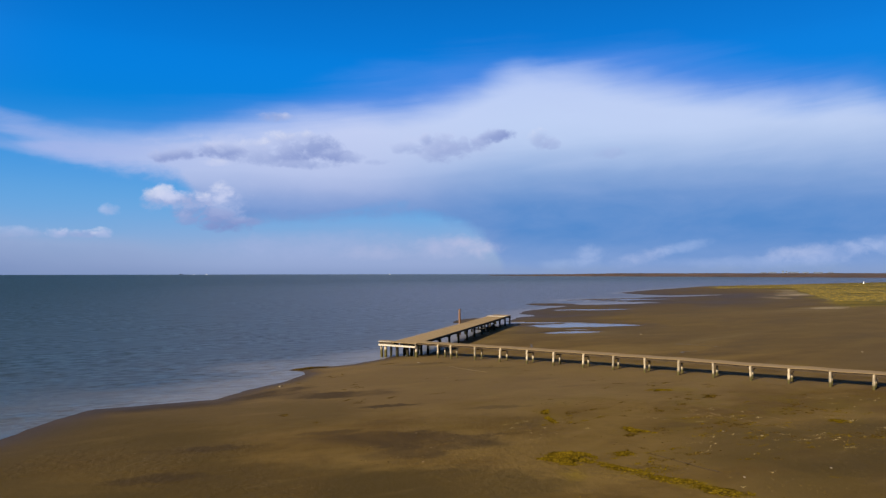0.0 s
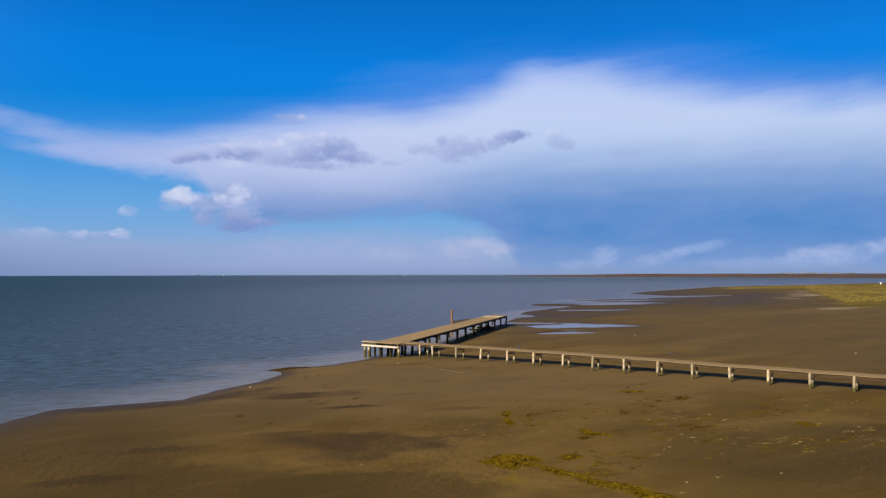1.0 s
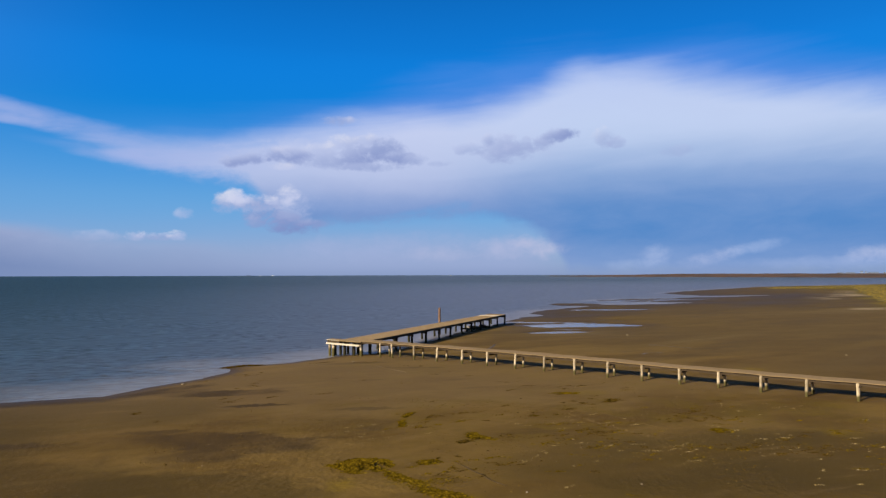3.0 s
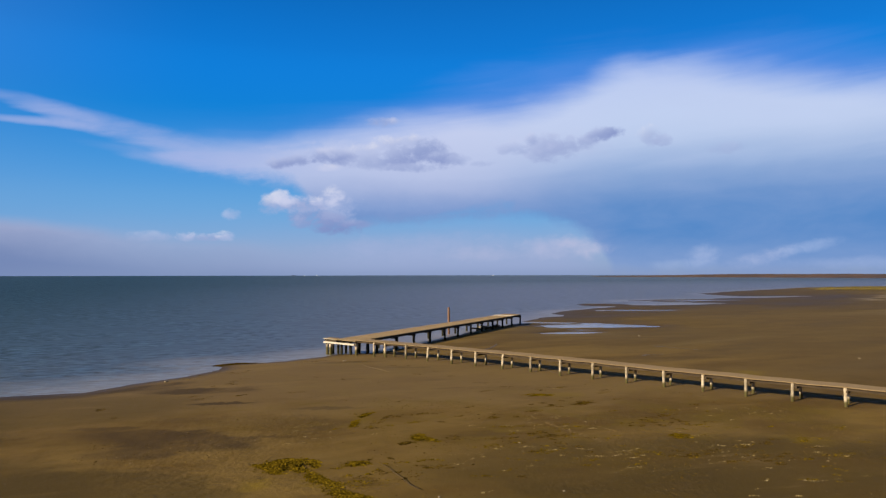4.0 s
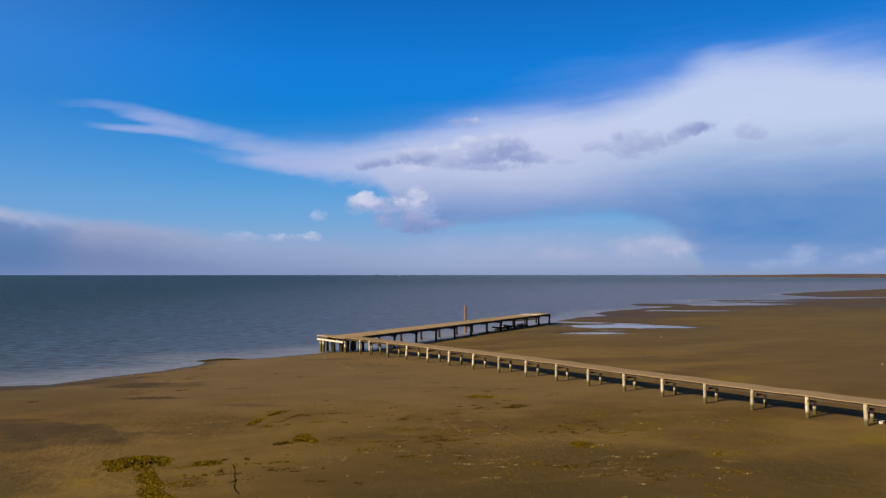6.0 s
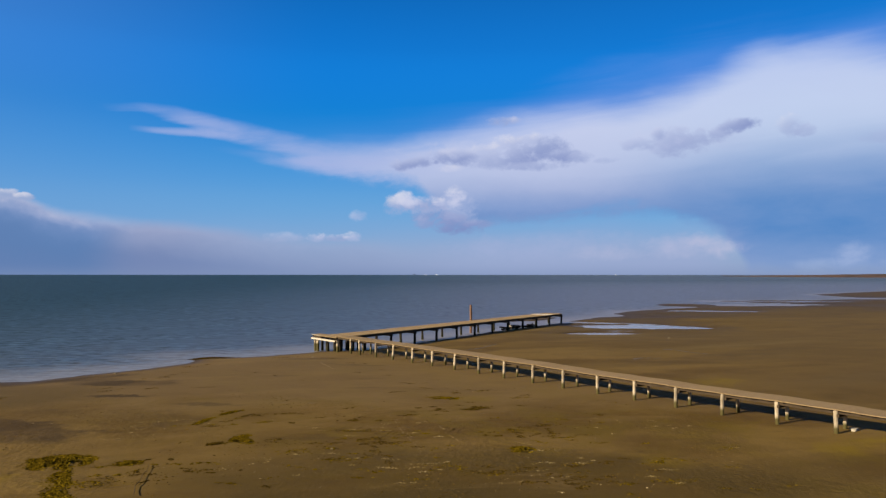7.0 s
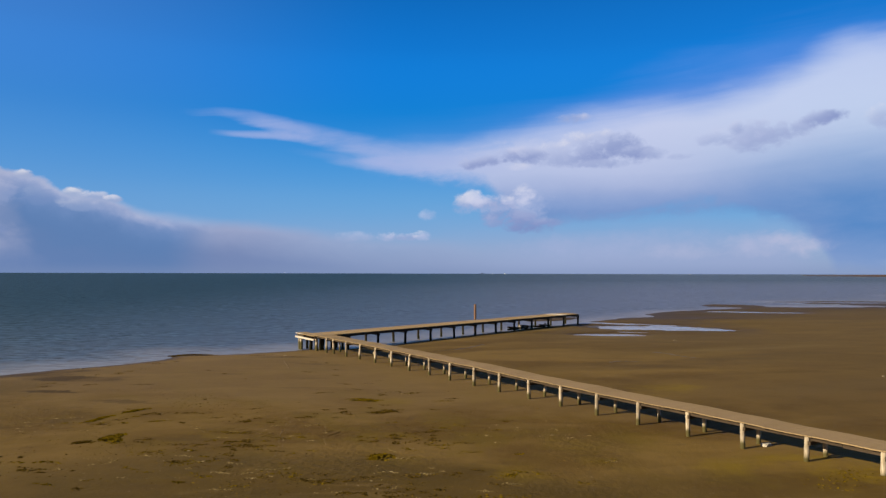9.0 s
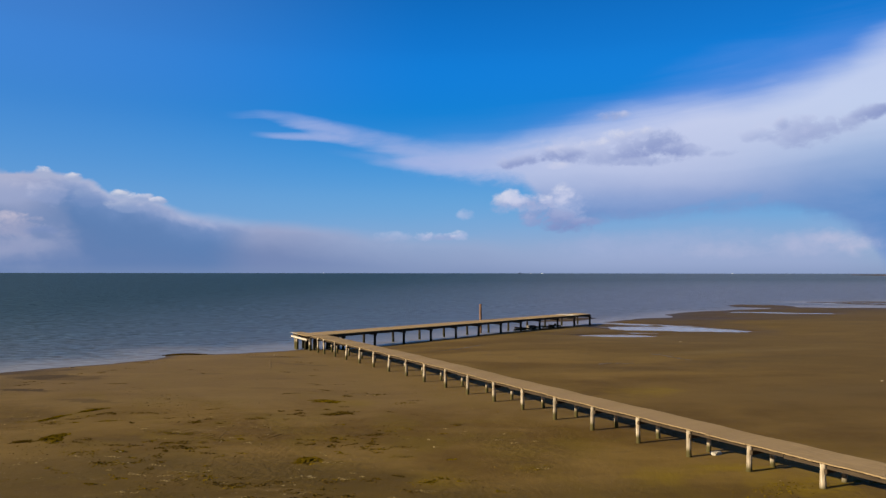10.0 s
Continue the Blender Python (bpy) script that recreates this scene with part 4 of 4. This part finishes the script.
        if noise.noise((x * 0.035, y * 0.035, 1.0)) + 0.25 > rng.random() * 0.8:
            spots.append((x, y))
    hs = ground_height(np.array([[p[0] for p in spots]]), np.array([[p[1] for p in spots]]))[0]
    verts, faces = [], []
    for (x, y), h in zip(spots, hs):
        if h < WATER + 0.1:
            continue
        for _ in range(3):
            r, top, k = rng.uniform(0.5, 1.6), rng.uniform(0.06, 0.26), len(verts)
            ox, oy = x + rng.uniform(-1, 1), y + rng.uniform(-1, 1)
            for j in range(5):
                w = r * rng.uniform(0.7, 1.2)
                verts.append((ox + w * math.cos(j * 1.2566), oy + w * math.sin(j * 1.2566), float(h) - 0.1))
            verts.append((ox + rng.uniform(-0.3, 0.3), oy, float(h) + top))
            faces += [(k + j, k + (j + 1) % 5, k + 5) for j in range(5)]
    me = bpy.data.meshes.new("meadow_grass")
    me.from_pydata(verts, [], faces)
    me.materials.append(m)
    return tagged(new("meadow_grass", me), "golden green salt meadow tussocks", "grass", kind="stuff")


make_meadow()


# ---- loose things on the flats ----
def weed_material(name="seaweed", tints=((0.034, 0.022, 0.004), (0.066, 0.043, 0.004), (0.106, 0.069, 0.004), (0.150, 0.099, 0.008))):
    m, tree, b = material(name)
    isl = Val(tree, tree.nodes.new("ShaderNodeNewGeometry").outputs["Random Per Island"])
    n = noise_of(tree, world_spot(tree), 2.0, 4.0)
    c = (isl * 0.7 + n * 0.45).ramp([(0, tints[0]), (0.35, tints[1]), (0.7, tints[2]), (1, tints[3])], 0, 1)
    tree.links.new(c.socket, b.inputs["Base Color"])
    b.inputs["Roughness"].default_value = 0.9
    b.inputs["Specular IOR Level"].default_value = 0.0
    return m


def crumb_material():
    m, tree, b = material("shell_crumbs")
    isl = Val(tree, tree.nodes.new("ShaderNodeNewGeometry").outputs["Random Per Island"])
    c = isl.ramp([(0, (0.030, 0.019, 0.005)), (0.4, (0.045, 0.027, 0.004)), (0.7, (0.085, 0.053, 0.010)), (0.95, (0.115, 0.076, 0.020)), (1, (0.20, 0.15, 0.085))], 0, 1)
    tree.links.new(c.socket, b.inputs["Base Color"])
    b.inputs["Roughness"].default_value = 0.9
    b.inputs["Specular IOR Level"].default_value = 0.0
    return m


WEED, CRUMB = weed_material(), crumb_material()
BROWN_WEED = weed_material("brown_seaweed", ((0.024, 0.015, 0.004), (0.042, 0.026, 0.005), (0.070, 0.043, 0.007), (0.125, 0.082, 0.020)))
STRAW = weed_material("dry_straw", ((0.06, 0.04, 0.012), (0.14, 0.10, 0.035), (0.24, 0.18, 0.075), (0.36, 0.29, 0.15)))
PEBBLE = plain("mud_stained_stone", (0.20, 0.155, 0.09), 0.9, 0.0, 0.3, 8.0)
STONE = plain("pale_concrete", (0.36, 0.32, 0.24), 0.9, 0.0, 0.2, 5.0)
STICK = wood("driftwood", (0.03, 0.02, 0.012), (0.08, 0.055, 0.032), (0.05, 0.036, 0.022))
PALE_STICK = wood("bleached_stake", (0.13, 0.092, 0.046), (0.22, 0.165, 0.095), (0.17, 0.125, 0.068), long=(12.0, 12.0, 1.0))


def put_ribbon(bm, rng, at, size, lift):
    """One crinkled frond: a bent strip with a fold."""
    an, w = rng.uniform(0, 6.283), size * rng.uniform(0.25, 0.5)
    dx, dy = math.cos(an), math.sin(an)
    prev = None
    x, y, z = at
    for k in range(4):
        zz = z + lift * (0.25 + rng.random()) * (1 - abs(k - 1.5) / 2.2)
        pair = [bm.verts.new((x - dy * w / 2, y + dx * w / 2, zz + rng.uniform(0, 0.4) * w)), bm.verts.new((x + dy * w / 2, y - dx * w / 2, zz))]
        if prev:
            bm.faces.new((prev[0], prev[1], pair[1], pair[0]))
        prev = pair
        an += rng.uniform(-0.9, 0.9)
        dx, dy = math.cos(an), math.sin(an)
        x, y = x + dx * size / 3, y + dy * size / 3


def strew(rng, x, y, la, lb, turn, count, z0=0.0, reach=1.2):
    """Fronds over a wavy, ragged oval of the flats."""
    c, s = math.cos(turn), math.sin(turn)
    ph, spots, bend = rng.uniform(0, 6.28), [], 0.45 * lb if la > 1.8 * lb else 0.0
    while len(spots) < count:
        r, an = rng.random() ** 0.6 * reach, rng.uniform(0, 6.283)
        p, q = la * r * math.cos(an), lb * r * math.sin(an) + bend * math.sin(2.6 * r * math.cos(an) + ph)
        gx, gy = p * c - q * s, p * s + q * c
        if noise.noise((gx * 2.2 / max(0.4, lb), gy * 2.2 / max(0.4, lb), ph)) + 0.45 - 0.5 * r > 0.0 or rng.random() < 0.08:
            spots.append((gx, gy, r))
    hs = ground_height(np.array([[x + p[0] for p in spots]]), np.array([[y + p[1] for p in spots]]))[0]
    return [(p, q, r, float(h) - z0) for (p, q, r), h in zip(spots, hs)]


def make_weed(x, y, la, lb, turn, count, lift, seed, mat, label):
    """A heap: a lumpy mat with ragged edges, thick with small fronds."""
    rng = random.Random(seed * 7 + 1)
    base = floor_at(Vector((x, y, 0)))
    bm = bmesh.new()
    c, s = math.cos(turn), math.sin(turn)
    rings, sides, loops = 7, 40, []
    rim = [0.74 + 0.62 * noise.noise((math.cos(k * 0.157) * 1.6, math.sin(k * 0.157) * 1.6, seed * 1.7)) + 0.10 * rng.random() for k in range(sides)]
    bend = 0.3 * lb if la > 1.8 * lb else 0.0
    for r in range(1, rings + 1):
        ring = []
        for k in range(sides):
            f, an = r / rings * rim[k], k * 6.28319 / sides
            p, q = la * f * math.cos(an), lb * f * math.sin(an) + bend * math.sin(2.6 * f * math.cos(an))
            ring.append((p * c - q * s, p * s + q * c))
        hs = ground_height(np.array([[x + g[0] for g in ring]]), np.array([[y + g[1] for g in ring]]))[0] - base
        loops.append([bm.verts.new((gx, gy, float(h) - 0.015 + (lift * 0.55 * (1 - (r / rings) ** 2) * rng.uniform(0.4, 1.1) if r < rings else 0.0)))
                      for (gx, gy), h in zip(ring, hs)])
    bm.faces.new(loops[0])
    for lo, hi in zip(loops, loops[1:]):
        for k in range(sides):
            bm.faces.new((lo[k], hi[k], hi[(k + 1) % sides], lo[(k + 1) % sides]))
    for p, q, r, h in strew(rng, x, y, la, lb, turn, count, base, 1.05):
        put_ribbon(bm, rng, (p, q, h - 0.005 + lift * 0.40 * max(0.0, 0.8 - r * r)), rng.uniform(0.07, 0.16), lift * 0.30 * (1.2 - r))
    ob = link_mesh("seaweed", bm, mat)
    ob.location = (x, y, base)
    return tagged(ob, label, "seaweed", "stranded seaweed")


HEAPS = [(14.35, 26.1, 1.25, 1.05, 0.0, 2200, 0.24, 0), (15.6, 24.2, 1.3, 0.32, -1.1, 600, 0.09, 0), (16.5, 22.3, 1.4, 0.40, -0.95, 650, 0.08, 0), (17.4, 20.6, 1.3, 0.48, -0.9, 600, 0.08, 0),
         (17.9, 34.9, 0.85, 0.20, 1.0, 240, 0.09, 0), (17.2, 33.0, 0.95, 0.24, 1.25, 240, 0.08, 0), (20.1, 29.5, 0.95, 0.42, -1.2, 520, 0.14, 0), (19.2, 28.7, 0.45, 0.2, 0.1, 140, 0.10, 1), (28.4, 39.1, 0.95, 0.40, 0.1, 420, 0.10, 0),
         (8.6, 60.4, 2.2, 0.7, 0.15, 1200, 0.20, 1), (17.0, 25.9, 0.55, 0.4, 0.2, 240, 0.10, 0), (30.0, 36.1, 0.75, 0.3, 0.3, 260, 0.10, 1), (31.4, 28.0, 0.55, 0.5, 0.6, 240, 0.10, 0)]
LABELS = ("heap of olive and yellow seaweed stranded on mud", "patch of dark brown seaweed stranded on mud")
for k, (x, y, la, lb, turn, count, lift, kind) in enumerate(HEAPS):
    make_weed(x, y, la, lb, turn, count, lift, k, (WEED, BROWN_WEED)[kind], LABELS[kind])


def make_litter(name, mat, spots, label, seed, size=(0.06, 0.13), lift=0.03):
    """Thin scraps strewn over the flats: spots are x, y, half length, half width, turn, count."""
    rng = random.Random(seed)
    bm = bmesh.new()
    for x, y, la, lb, turn, count in spots:
        for p, q, r, h in strew(rng, x, y, la, lb, turn, count):
            put_ribbon(bm, rng, (x + p, y + q, h - 0.004), rng.uniform(*size), lift * (1.3 - r))
    return tagged(link_mesh(name, bm, mat), label, "litter", kind="stuff")


def scatter(seed, count, x0, x1, y0, y1, bias=0.0):
    """Small elongated dabs, drifted together by a slow field."""
    rng, out = random.Random(seed), []
    while len(out) < count:
        x, y = rng.uniform(x0, x1), rng.uniform(y0, y1)
        if (x - FRONT.x) * N.x + (y - FRONT.y) * N.y > -1.2:
            continue
        if noise.noise((x * 0.17, y * 0.26, seed)) + 0.5 * noise.noise((x * 0.55, y * 0.7, seed + 3)) + bias > rng.random() * 0.7:
            out.append((x, y, rng.uniform(0.15, 0.55), rng.uniform(0.06, 0.17), rng.gauss(0.1, 0.4), rng.randrange(10, 34)))
    return out


make_litter("weed_litter", WEED, [(24.4, 26.4, 0.6, 0.35, 0.7, 60), (32.6, 39.2, 0.7, 0.25, 0.4, 60), (36.5, 26.3, 0.9, 0.4, 0.2, 90), (39.6, 28.2, 0.7, 0.3, 0.3, 40), (22.6, 27.6, 0.9, 0.4, -0.3, 70), (28.6, 25.4, 0.9, 0.4, -0.3, 60),
                                  (35.8, 23.8, 0.9, 0.3, 0.1, 60), (17.2, 23.4, 0.8, 0.5, 0.3, 80), (31.5, 31.1, 0.8, 0.4, 0.2, 70), (24.5, 31.2, 1.6, 0.25, -0.1, 90), (47.0, 26.2, 1.6, 0.8, 0.3, 160), (16.0, 23.0, 1.8, 0.5, -0.95, 120)]
            + scatter(41, 70, 16, 40, 20, 34), "olive and yellow scraps of weed strewn on mud", 5)
make_litter("brown_litter", BROWN_WEED, [(18.2, 33.0, 0.5, 0.2, 0.4, 40), (26.7, 34.5, 0.4, 0.2, 0.3, 50), (30.6, 41.4, 0.7, 0.25, 0.2, 60), (20.6, 34.7, 0.6, 0.15, 0.1, 50), (25.7, 41.0, 0.7, 0.14, 0.4, 40), (15.0, 59.3, 1.2, 0.3, 0.4, 80),
                                         (18.6, 57.6, 1.4, 0.25, 0.2, 70), (6.2, 51.4, 0.4, 0.2, 0.0, 24), (32.6, 32.2, 0.9, 0.2, 0.1, 50), (24.2, 26.6, 0.5, 0.2, 0.1, 40), (29.7, 24.8, 0.7, 0.2, 0.0, 70), (33.1, 40.0, 0.5, 0.14, 0.0, 36),
                                         (50.2, 27.4, 0.9, 0.2, 0.2, 60)]
            + scatter(43, 120, 17, 36, 23, 37, 0.05) + scatter(47, 40, 4, 30, 36, 58), "dark brown scraps of weed strewn on mud", 6)
make_litter("straw_litter", STRAW, [(x, y, 0.42, 0.09, t, 26) for x, y, t in (
    (22.8, 31.6, 0.0), (24.2, 31.3, 0.1), (25.8, 31.2, -0.1), (24.5, 30.2, 0.1), (24.1, 27.3, 0.1), (25.0, 26.6, 0.4), (26.3, 26.6, -0.3), (26.4, 25.4, -0.3), (27.3, 25.4, 0.1), (27.7, 24.9, 0.0), (27.1, 23.6, 0.2), (28.2, 30.1, 0.1),
    (31.6, 28.9, -0.5), (32.2, 27.9, 0.1), (32.1, 26.1, 0.0), (33.3, 26.1, 0.1), (35.4, 24.4, 0.2), (36.2, 25.2, 0.1), (36.2, 23.7, 0.3), (28.2, 26.0, 0.6), (27.6, 25.9, 0.1), (32.6, 20.9, -0.4), (30.4, 41.2, 0.1))]
            + [(x, y, la * 0.6, lb * 0.6, t, n // 3 + 1) for x, y, la, lb, t, n in scatter(53, 90, 14, 40, 19, 34)], "pale dry straw scraps strewn on mud", 7, (0.05, 0.10), 0.02)


def make_crumbs():
    """Shell and weed crumbs sprinkled over the flats, in drifts."""
    rng = random.Random(12)
    spots = []
    while len(spots) < 3600:
        x, y = rng.uniform(6, 39), rng.uniform(16, 46)
        side = (x - FRONT.x) * N.x + (y - FRONT.y) * N.y
        want = noise.noise((x * 0.16, y * 0.22, 3.0)) + 0.55 * noise.noise((x * 0.6, y * 0.8, 5.0)) + 0.12 - 0.016 * abs(y - 28)
        want += 0.9 * math.exp(-((x - 17.4) / 1.3) ** 2 - ((y - 23.8) / 0.8) ** 2)
        if side < -1.0 and rng.random() < want * 1.7:
            spots.append((x, y))
    hs = ground_height(np.array([[p[0] for p in spots]]), np.array([[p[1] for p in spots]]))[0]
    verts, faces = [], []
    for (x, y), h in zip(spots, hs):
        r, an, k = rng.uniform(0.012, 0.042) * (1.6 if rng.random() < 0.06 else 1.0), rng.uniform(0, 6.283), len(verts)
        sx = rng.uniform(1.0, 2.6)
        for j in range(4):
            p, q = sx * r * math.cos(j * 1.571), r * math.sin(j * 1.571)
            verts.append((x + p * math.cos(an) - q * math.sin(an), y + p * math.sin(an) + q * math.cos(an), float(h) - 0.01))
        verts.append((x, y, float(h) + r * rng.uniform(0.25, 0.55)))
        faces += [(k + j, k + (j + 1) % 4, k + 4) for j in range(4)]
    me = bpy.data.meshes.new("shell_litter")
    me.from_pydata(verts, [], faces)
    me.materials.append(CRUMB)
    return tagged(new("shell_litter", me), "scattered shells and weed crumbs on mud", "shell litter", kind="stuff")


make_crumbs()


def make_ruts(far_off):
    """Wheel ruts and short raked ripples pressed into the mud, as low ridges; far off, furrows with groove shade as
    dark colour.
    """
    rng = random.Random(31)
    lines = []
    lines.append([(29.4 + 4.2 * f, 63.0 + 6.0 * f - 1.2 * math.sin(3.1 * f)) for f in [k / 12 for k in range(13)]])
    lines.append([(43.6 + 2.6 * f, 56.4 + 1.4 * f + 0.4 * math.sin(5.0 * f)) for f in [k / 10 for k in range(11)]])
    lines.append([(48.3 + 2.7 * f, 63.6 - 3.4 * f + 0.4 * math.sin(6.0 * f)) for f in [k / 10 for k in range(11)]])
    lines = [line for line in lines if (line[0][1] > 50) == far_off]
    for cx, cy, n, length, an, gap in () if far_off else ((24.6, 31.4, 11, 1.5, 1.15, 0.17), (17.2, 23.6, 16, 1.3, 0.35, 0.14), (16.4, 23.8, 12, 0.9, 0.30, 0.15), (26.0, 30.8, 5, 1.0, 1.2, 0.16), (28.6, 31.4, 6, 1.2, 1.25, 0.15)):
        for k in range(n):
            o, q = (k - n / 2) * gap, length * rng.uniform(0.5, 1.0)
            mx, my = cx - math.sin(an) * o + rng.uniform(-0.2, 0.2), cy + math.cos(an) * o * 0.6
            lines.append([(mx + math.cos(an) * q * (f - 0.5), my + math.sin(an) * q * (f - 0.5)) for f in (0, 0.25, 0.5, 0.75, 1)])
    verts, faces = [], []
    for line in lines:
        hs = ground_height(np.array([[p[0] for p in line]]), np.array([[p[1] for p in line]]))[0]
        (ax, ay), (bx, by) = line[0], line[-1]
        n = math.hypot(bx - ax, by - ay)
        sx, sy = -(by - ay) / n, (bx - ax) / n
        k = len(verts)
        for (x, y), h in zip(line, hs):
            w, top = (rng.uniform(0.10, 0.40), rng.uniform(0.012, 0.030)) if far_off else (rng.uniform(0.05, 0.09), rng.uniform(0.002, 0.012))
            verts += [(x - sx * w, y - sy * w, float(h) - 0.02), (x, y, float(h) + top), (x + sx * w, y + sy * w, float(h) - 0.02)]
        for j in range(len(line) - 1):
            a = k + 3 * j
            faces += [(a, a + 3, a + 4, a + 1), (a + 1, a + 4, a + 5, a + 2)]
    name = "mud_furrows" if far_off else "mud_ridges"
    me = bpy.data.meshes.new(name)
    me.from_pydata(verts, [], faces)
    me.materials.append(SHADED_MUD if far_off else MUD)
    label = "dark furrows winding over the mud, groove shade in their colour" if far_off else "low ridges of wheel ruts and ripples in mud"
    return tagged(new(name, me), label, "ruts", kind="stuff")


# Dark colour stands in for shade inside the furrows, which are raised strips.
SHADED_MUD = plain("shaded_furrow_mud", (0.035, 0.023, 0.009), 0.6, 0.0, 0.4, 2.0)
make_ruts(False)
make_ruts(True)


def make_track():
    """A pair of pale, pressed wheel lines running over the flats."""
    rng = random.Random(17)
    verts, faces = [], []
    for x0, y0, dx, dy in ((25.8, 34.2, 1.7, -6.6), (25.96, 34.2, 1.7, -6.6), (27.9, 33.0, 1.2, -4.2), (24.2, 33.6, -1.4, -2.6)):
        line = [(x0 + dx * f + 0.05 * math.sin(9 * f), y0 + dy * f) for f in [k / 40 for k in range(41)]]
        hs = ground_height(np.array([[p[0] for p in line]]), np.array([[p[1] for p in line]]))[0]
        k = len(verts)
        for (x, y), h in zip(line, hs):
            w, top = rng.uniform(0.012, 0.038), rng.uniform(-0.006, 0.012)
            verts += [(x - w, y, float(h) - 0.012), (x, y, float(h) + top), (x + w, y, float(h) - 0.012)]
        for j in range(len(line) - 1):
            a = k + 3 * j
            faces += [(a, a + 3, a + 4, a + 1), (a + 1, a + 4, a + 5, a + 2)]
    me = bpy.data.meshes.new("wheel_track")
    me.from_pydata(verts, [], faces)
    me.materials.append(PALE_MUD)
    return tagged(new("wheel_track", me), "pale broken wheel track pressed in mud", "track", kind="stuff")


PALE_MUD = plain("pale_dry_mud", (0.118, 0.076, 0.024), 0.95, 0.0, 0.35, 3.0)
make_track()


def make_stone(x, y, size, seed, label, name="stone"):
    rng = random.Random(seed)
    bm = bmesh.new()
    bmesh.ops.create_icosphere(bm, subdivisions=2, radius=1.0)
    for v in bm.verts:
        k = 1 + 0.35 * noise.noise(v.co * 1.3 + Vector((seed, 0, 0)))
        v.co = Vector((max(-0.8, min(0.8, v.co.x * k)) * size[0], max(-0.75, min(0.75, v.co.y * k)) * size[1], max(-0.7, min(0.6, v.co.z * k)) * size[2]))
    ob = link_mesh(name, bm, PEBBLE if name == "stone" else STONE)
    ob.location, ob.rotation_euler = (x, y, floor_at(Vector((x, y, 0))) + size[2] * 0.35), (0, 0, rng.uniform(0, 3))
    return tagged(ob, label, "stone")


make_stone(46.2, 31.0, (0.30, 0.17, 0.12), 3, "pale broken concrete block lying under the boardwalk", "concrete_block")
for k, (x, y, r) in enumerate(((53.1, 76.8, 0.13), (60.7, 51.2, 0.10), (19.4, 21.5, 0.05), (5.0, 50.5, 0.12), (17.6, 58.4, 0.10), (24.0, 28.0, 0.05), (23.6, 21.4, 0.05))):
    make_stone(x, y, (r * 1.4, r, r * 0.6), 10 + k, "small pale stone half sunk in mud")


def put_limb(bm, pts, r0, r1, sides=6):
    loops = []
    for k, p in enumerate(pts):
        v = (pts[min(k + 1, len(pts) - 1)] - pts[max(k - 1, 0)]).normalized()
        q = v.to_track_quat("Z", "Y")
        r = r0 + (r1 - r0) * k / (len(pts) - 1)
        loops.append([bm.verts.new(p + q @ Vector((r * math.cos(6.283 * j / sides), r * math.sin(6.283 * j / sides), 0))) for j in range(sides)])
    for a, b in zip(loops, loops[1:]):
        for j in range(sides):
            bm.faces.new((a[j], a[(j + 1) % sides], b[(j + 1) % sides], b[j]))
    bm.faces.new(loops[0][::-1])
    bm.faces.new(loops[-1])


def make_branch():
    rng = random.Random(6)
    a, b = Vector((18.8, 22.2, 0)), Vector((17.9, 25.6, 0))
    bm = bmesh.new()
    pts = [a.lerp(b, k / 8) - a + Vector((rng.uniform(-0.07, 0.07), 0, 0.05 + rng.uniform(0, 0.04))) for k in range(9)]
    put_limb(bm, pts, 0.012, 0.006)
    ob = link_mesh("driftwood", bm, STICK, smooth=True)
    ob.location = (a.x, a.y, floor_at(a))
    return tagged(ob, "thin dark driftwood branch lying on mud", "driftwood")


def make_stake():
    a, b = Vector((20.6, 50.2, 0)), Vector((18.9, 54.2, 0))
    bm = bmesh.new()
    v = b - a
    put_limb(bm, [Vector((0, 0, 0.02)), v * 0.3 + Vector((0.05, 0, 0.02)), v * 0.7 + Vector((-0.04, 0, 0.03)), v + Vector((0, 0, 0.06))], 0.011, 0.008, 6)
    ob = link_mesh("pole", bm, PALE_STICK, smooth=True)
    ob.location = (a.x, a.y, floor_at(a))
    return tagged(ob, "long thin driftwood pole lying on the mud", "driftwood")


WORN_WHITE = plain("worn_white_paint", (0.17, 0.145, 0.11), 0.85, 0.0, 0.4, 3.0)


def make_crate():
    """A broken white crate with a dark open side, and a fallen plank beside it."""
    at = Vector((37.7, 92.5, 0))
    box = thing("crate", (at.x, at.y, floor_at(at)), 0.5)
    for lo, hi, n in (((-0.5, -0.35, 0.0), (0.5, 0.35, 0.05), "base_board"), ((-0.5, 0.30, 0.05), (0.5, 0.35, 0.55), "back_board"),
                      ((-0.5, -0.35, 0.05), (-0.44, 0.30, 0.55), "side_board"), ((0.44, -0.35, 0.05), (0.5, 0.30, 0.5), "side_board"),
                      ((-0.44, -0.35, 0.42), (0.44, -0.30, 0.55), "front_rail")):
        bm = bmesh.new()
        put_box(bm, lo, hi, bevel=0.008)
        part(n, bm, WORN_WHITE, box)
    return tagged(box, "broken white open crate on mud under the pier", "crate")


def make_fallen_plank(x, y, turn, length):
    bm = bmesh.new()
    put_box(bm, (-length / 2, -0.09, 0.0), (length / 2, 0.09, 0.05), bevel=0.008)
    ob = link_mesh("loose_plank", bm, WHITE_BEAM)
    ob.location, ob.rotation_euler = (x, y, floor_at(Vector((x, y, 0))) + 0.0), (0, 0.03, turn)
    return tagged(ob, "bleached loose plank lying on mud under the pier", "plank", "loose planks")


make_branch()
make_stake()
make_crate()
make_fallen_plank(37.3, 90.6, 0.4, 1.6)
make_fallen_plank(35.6, 86.6, 0.2, 1.2)
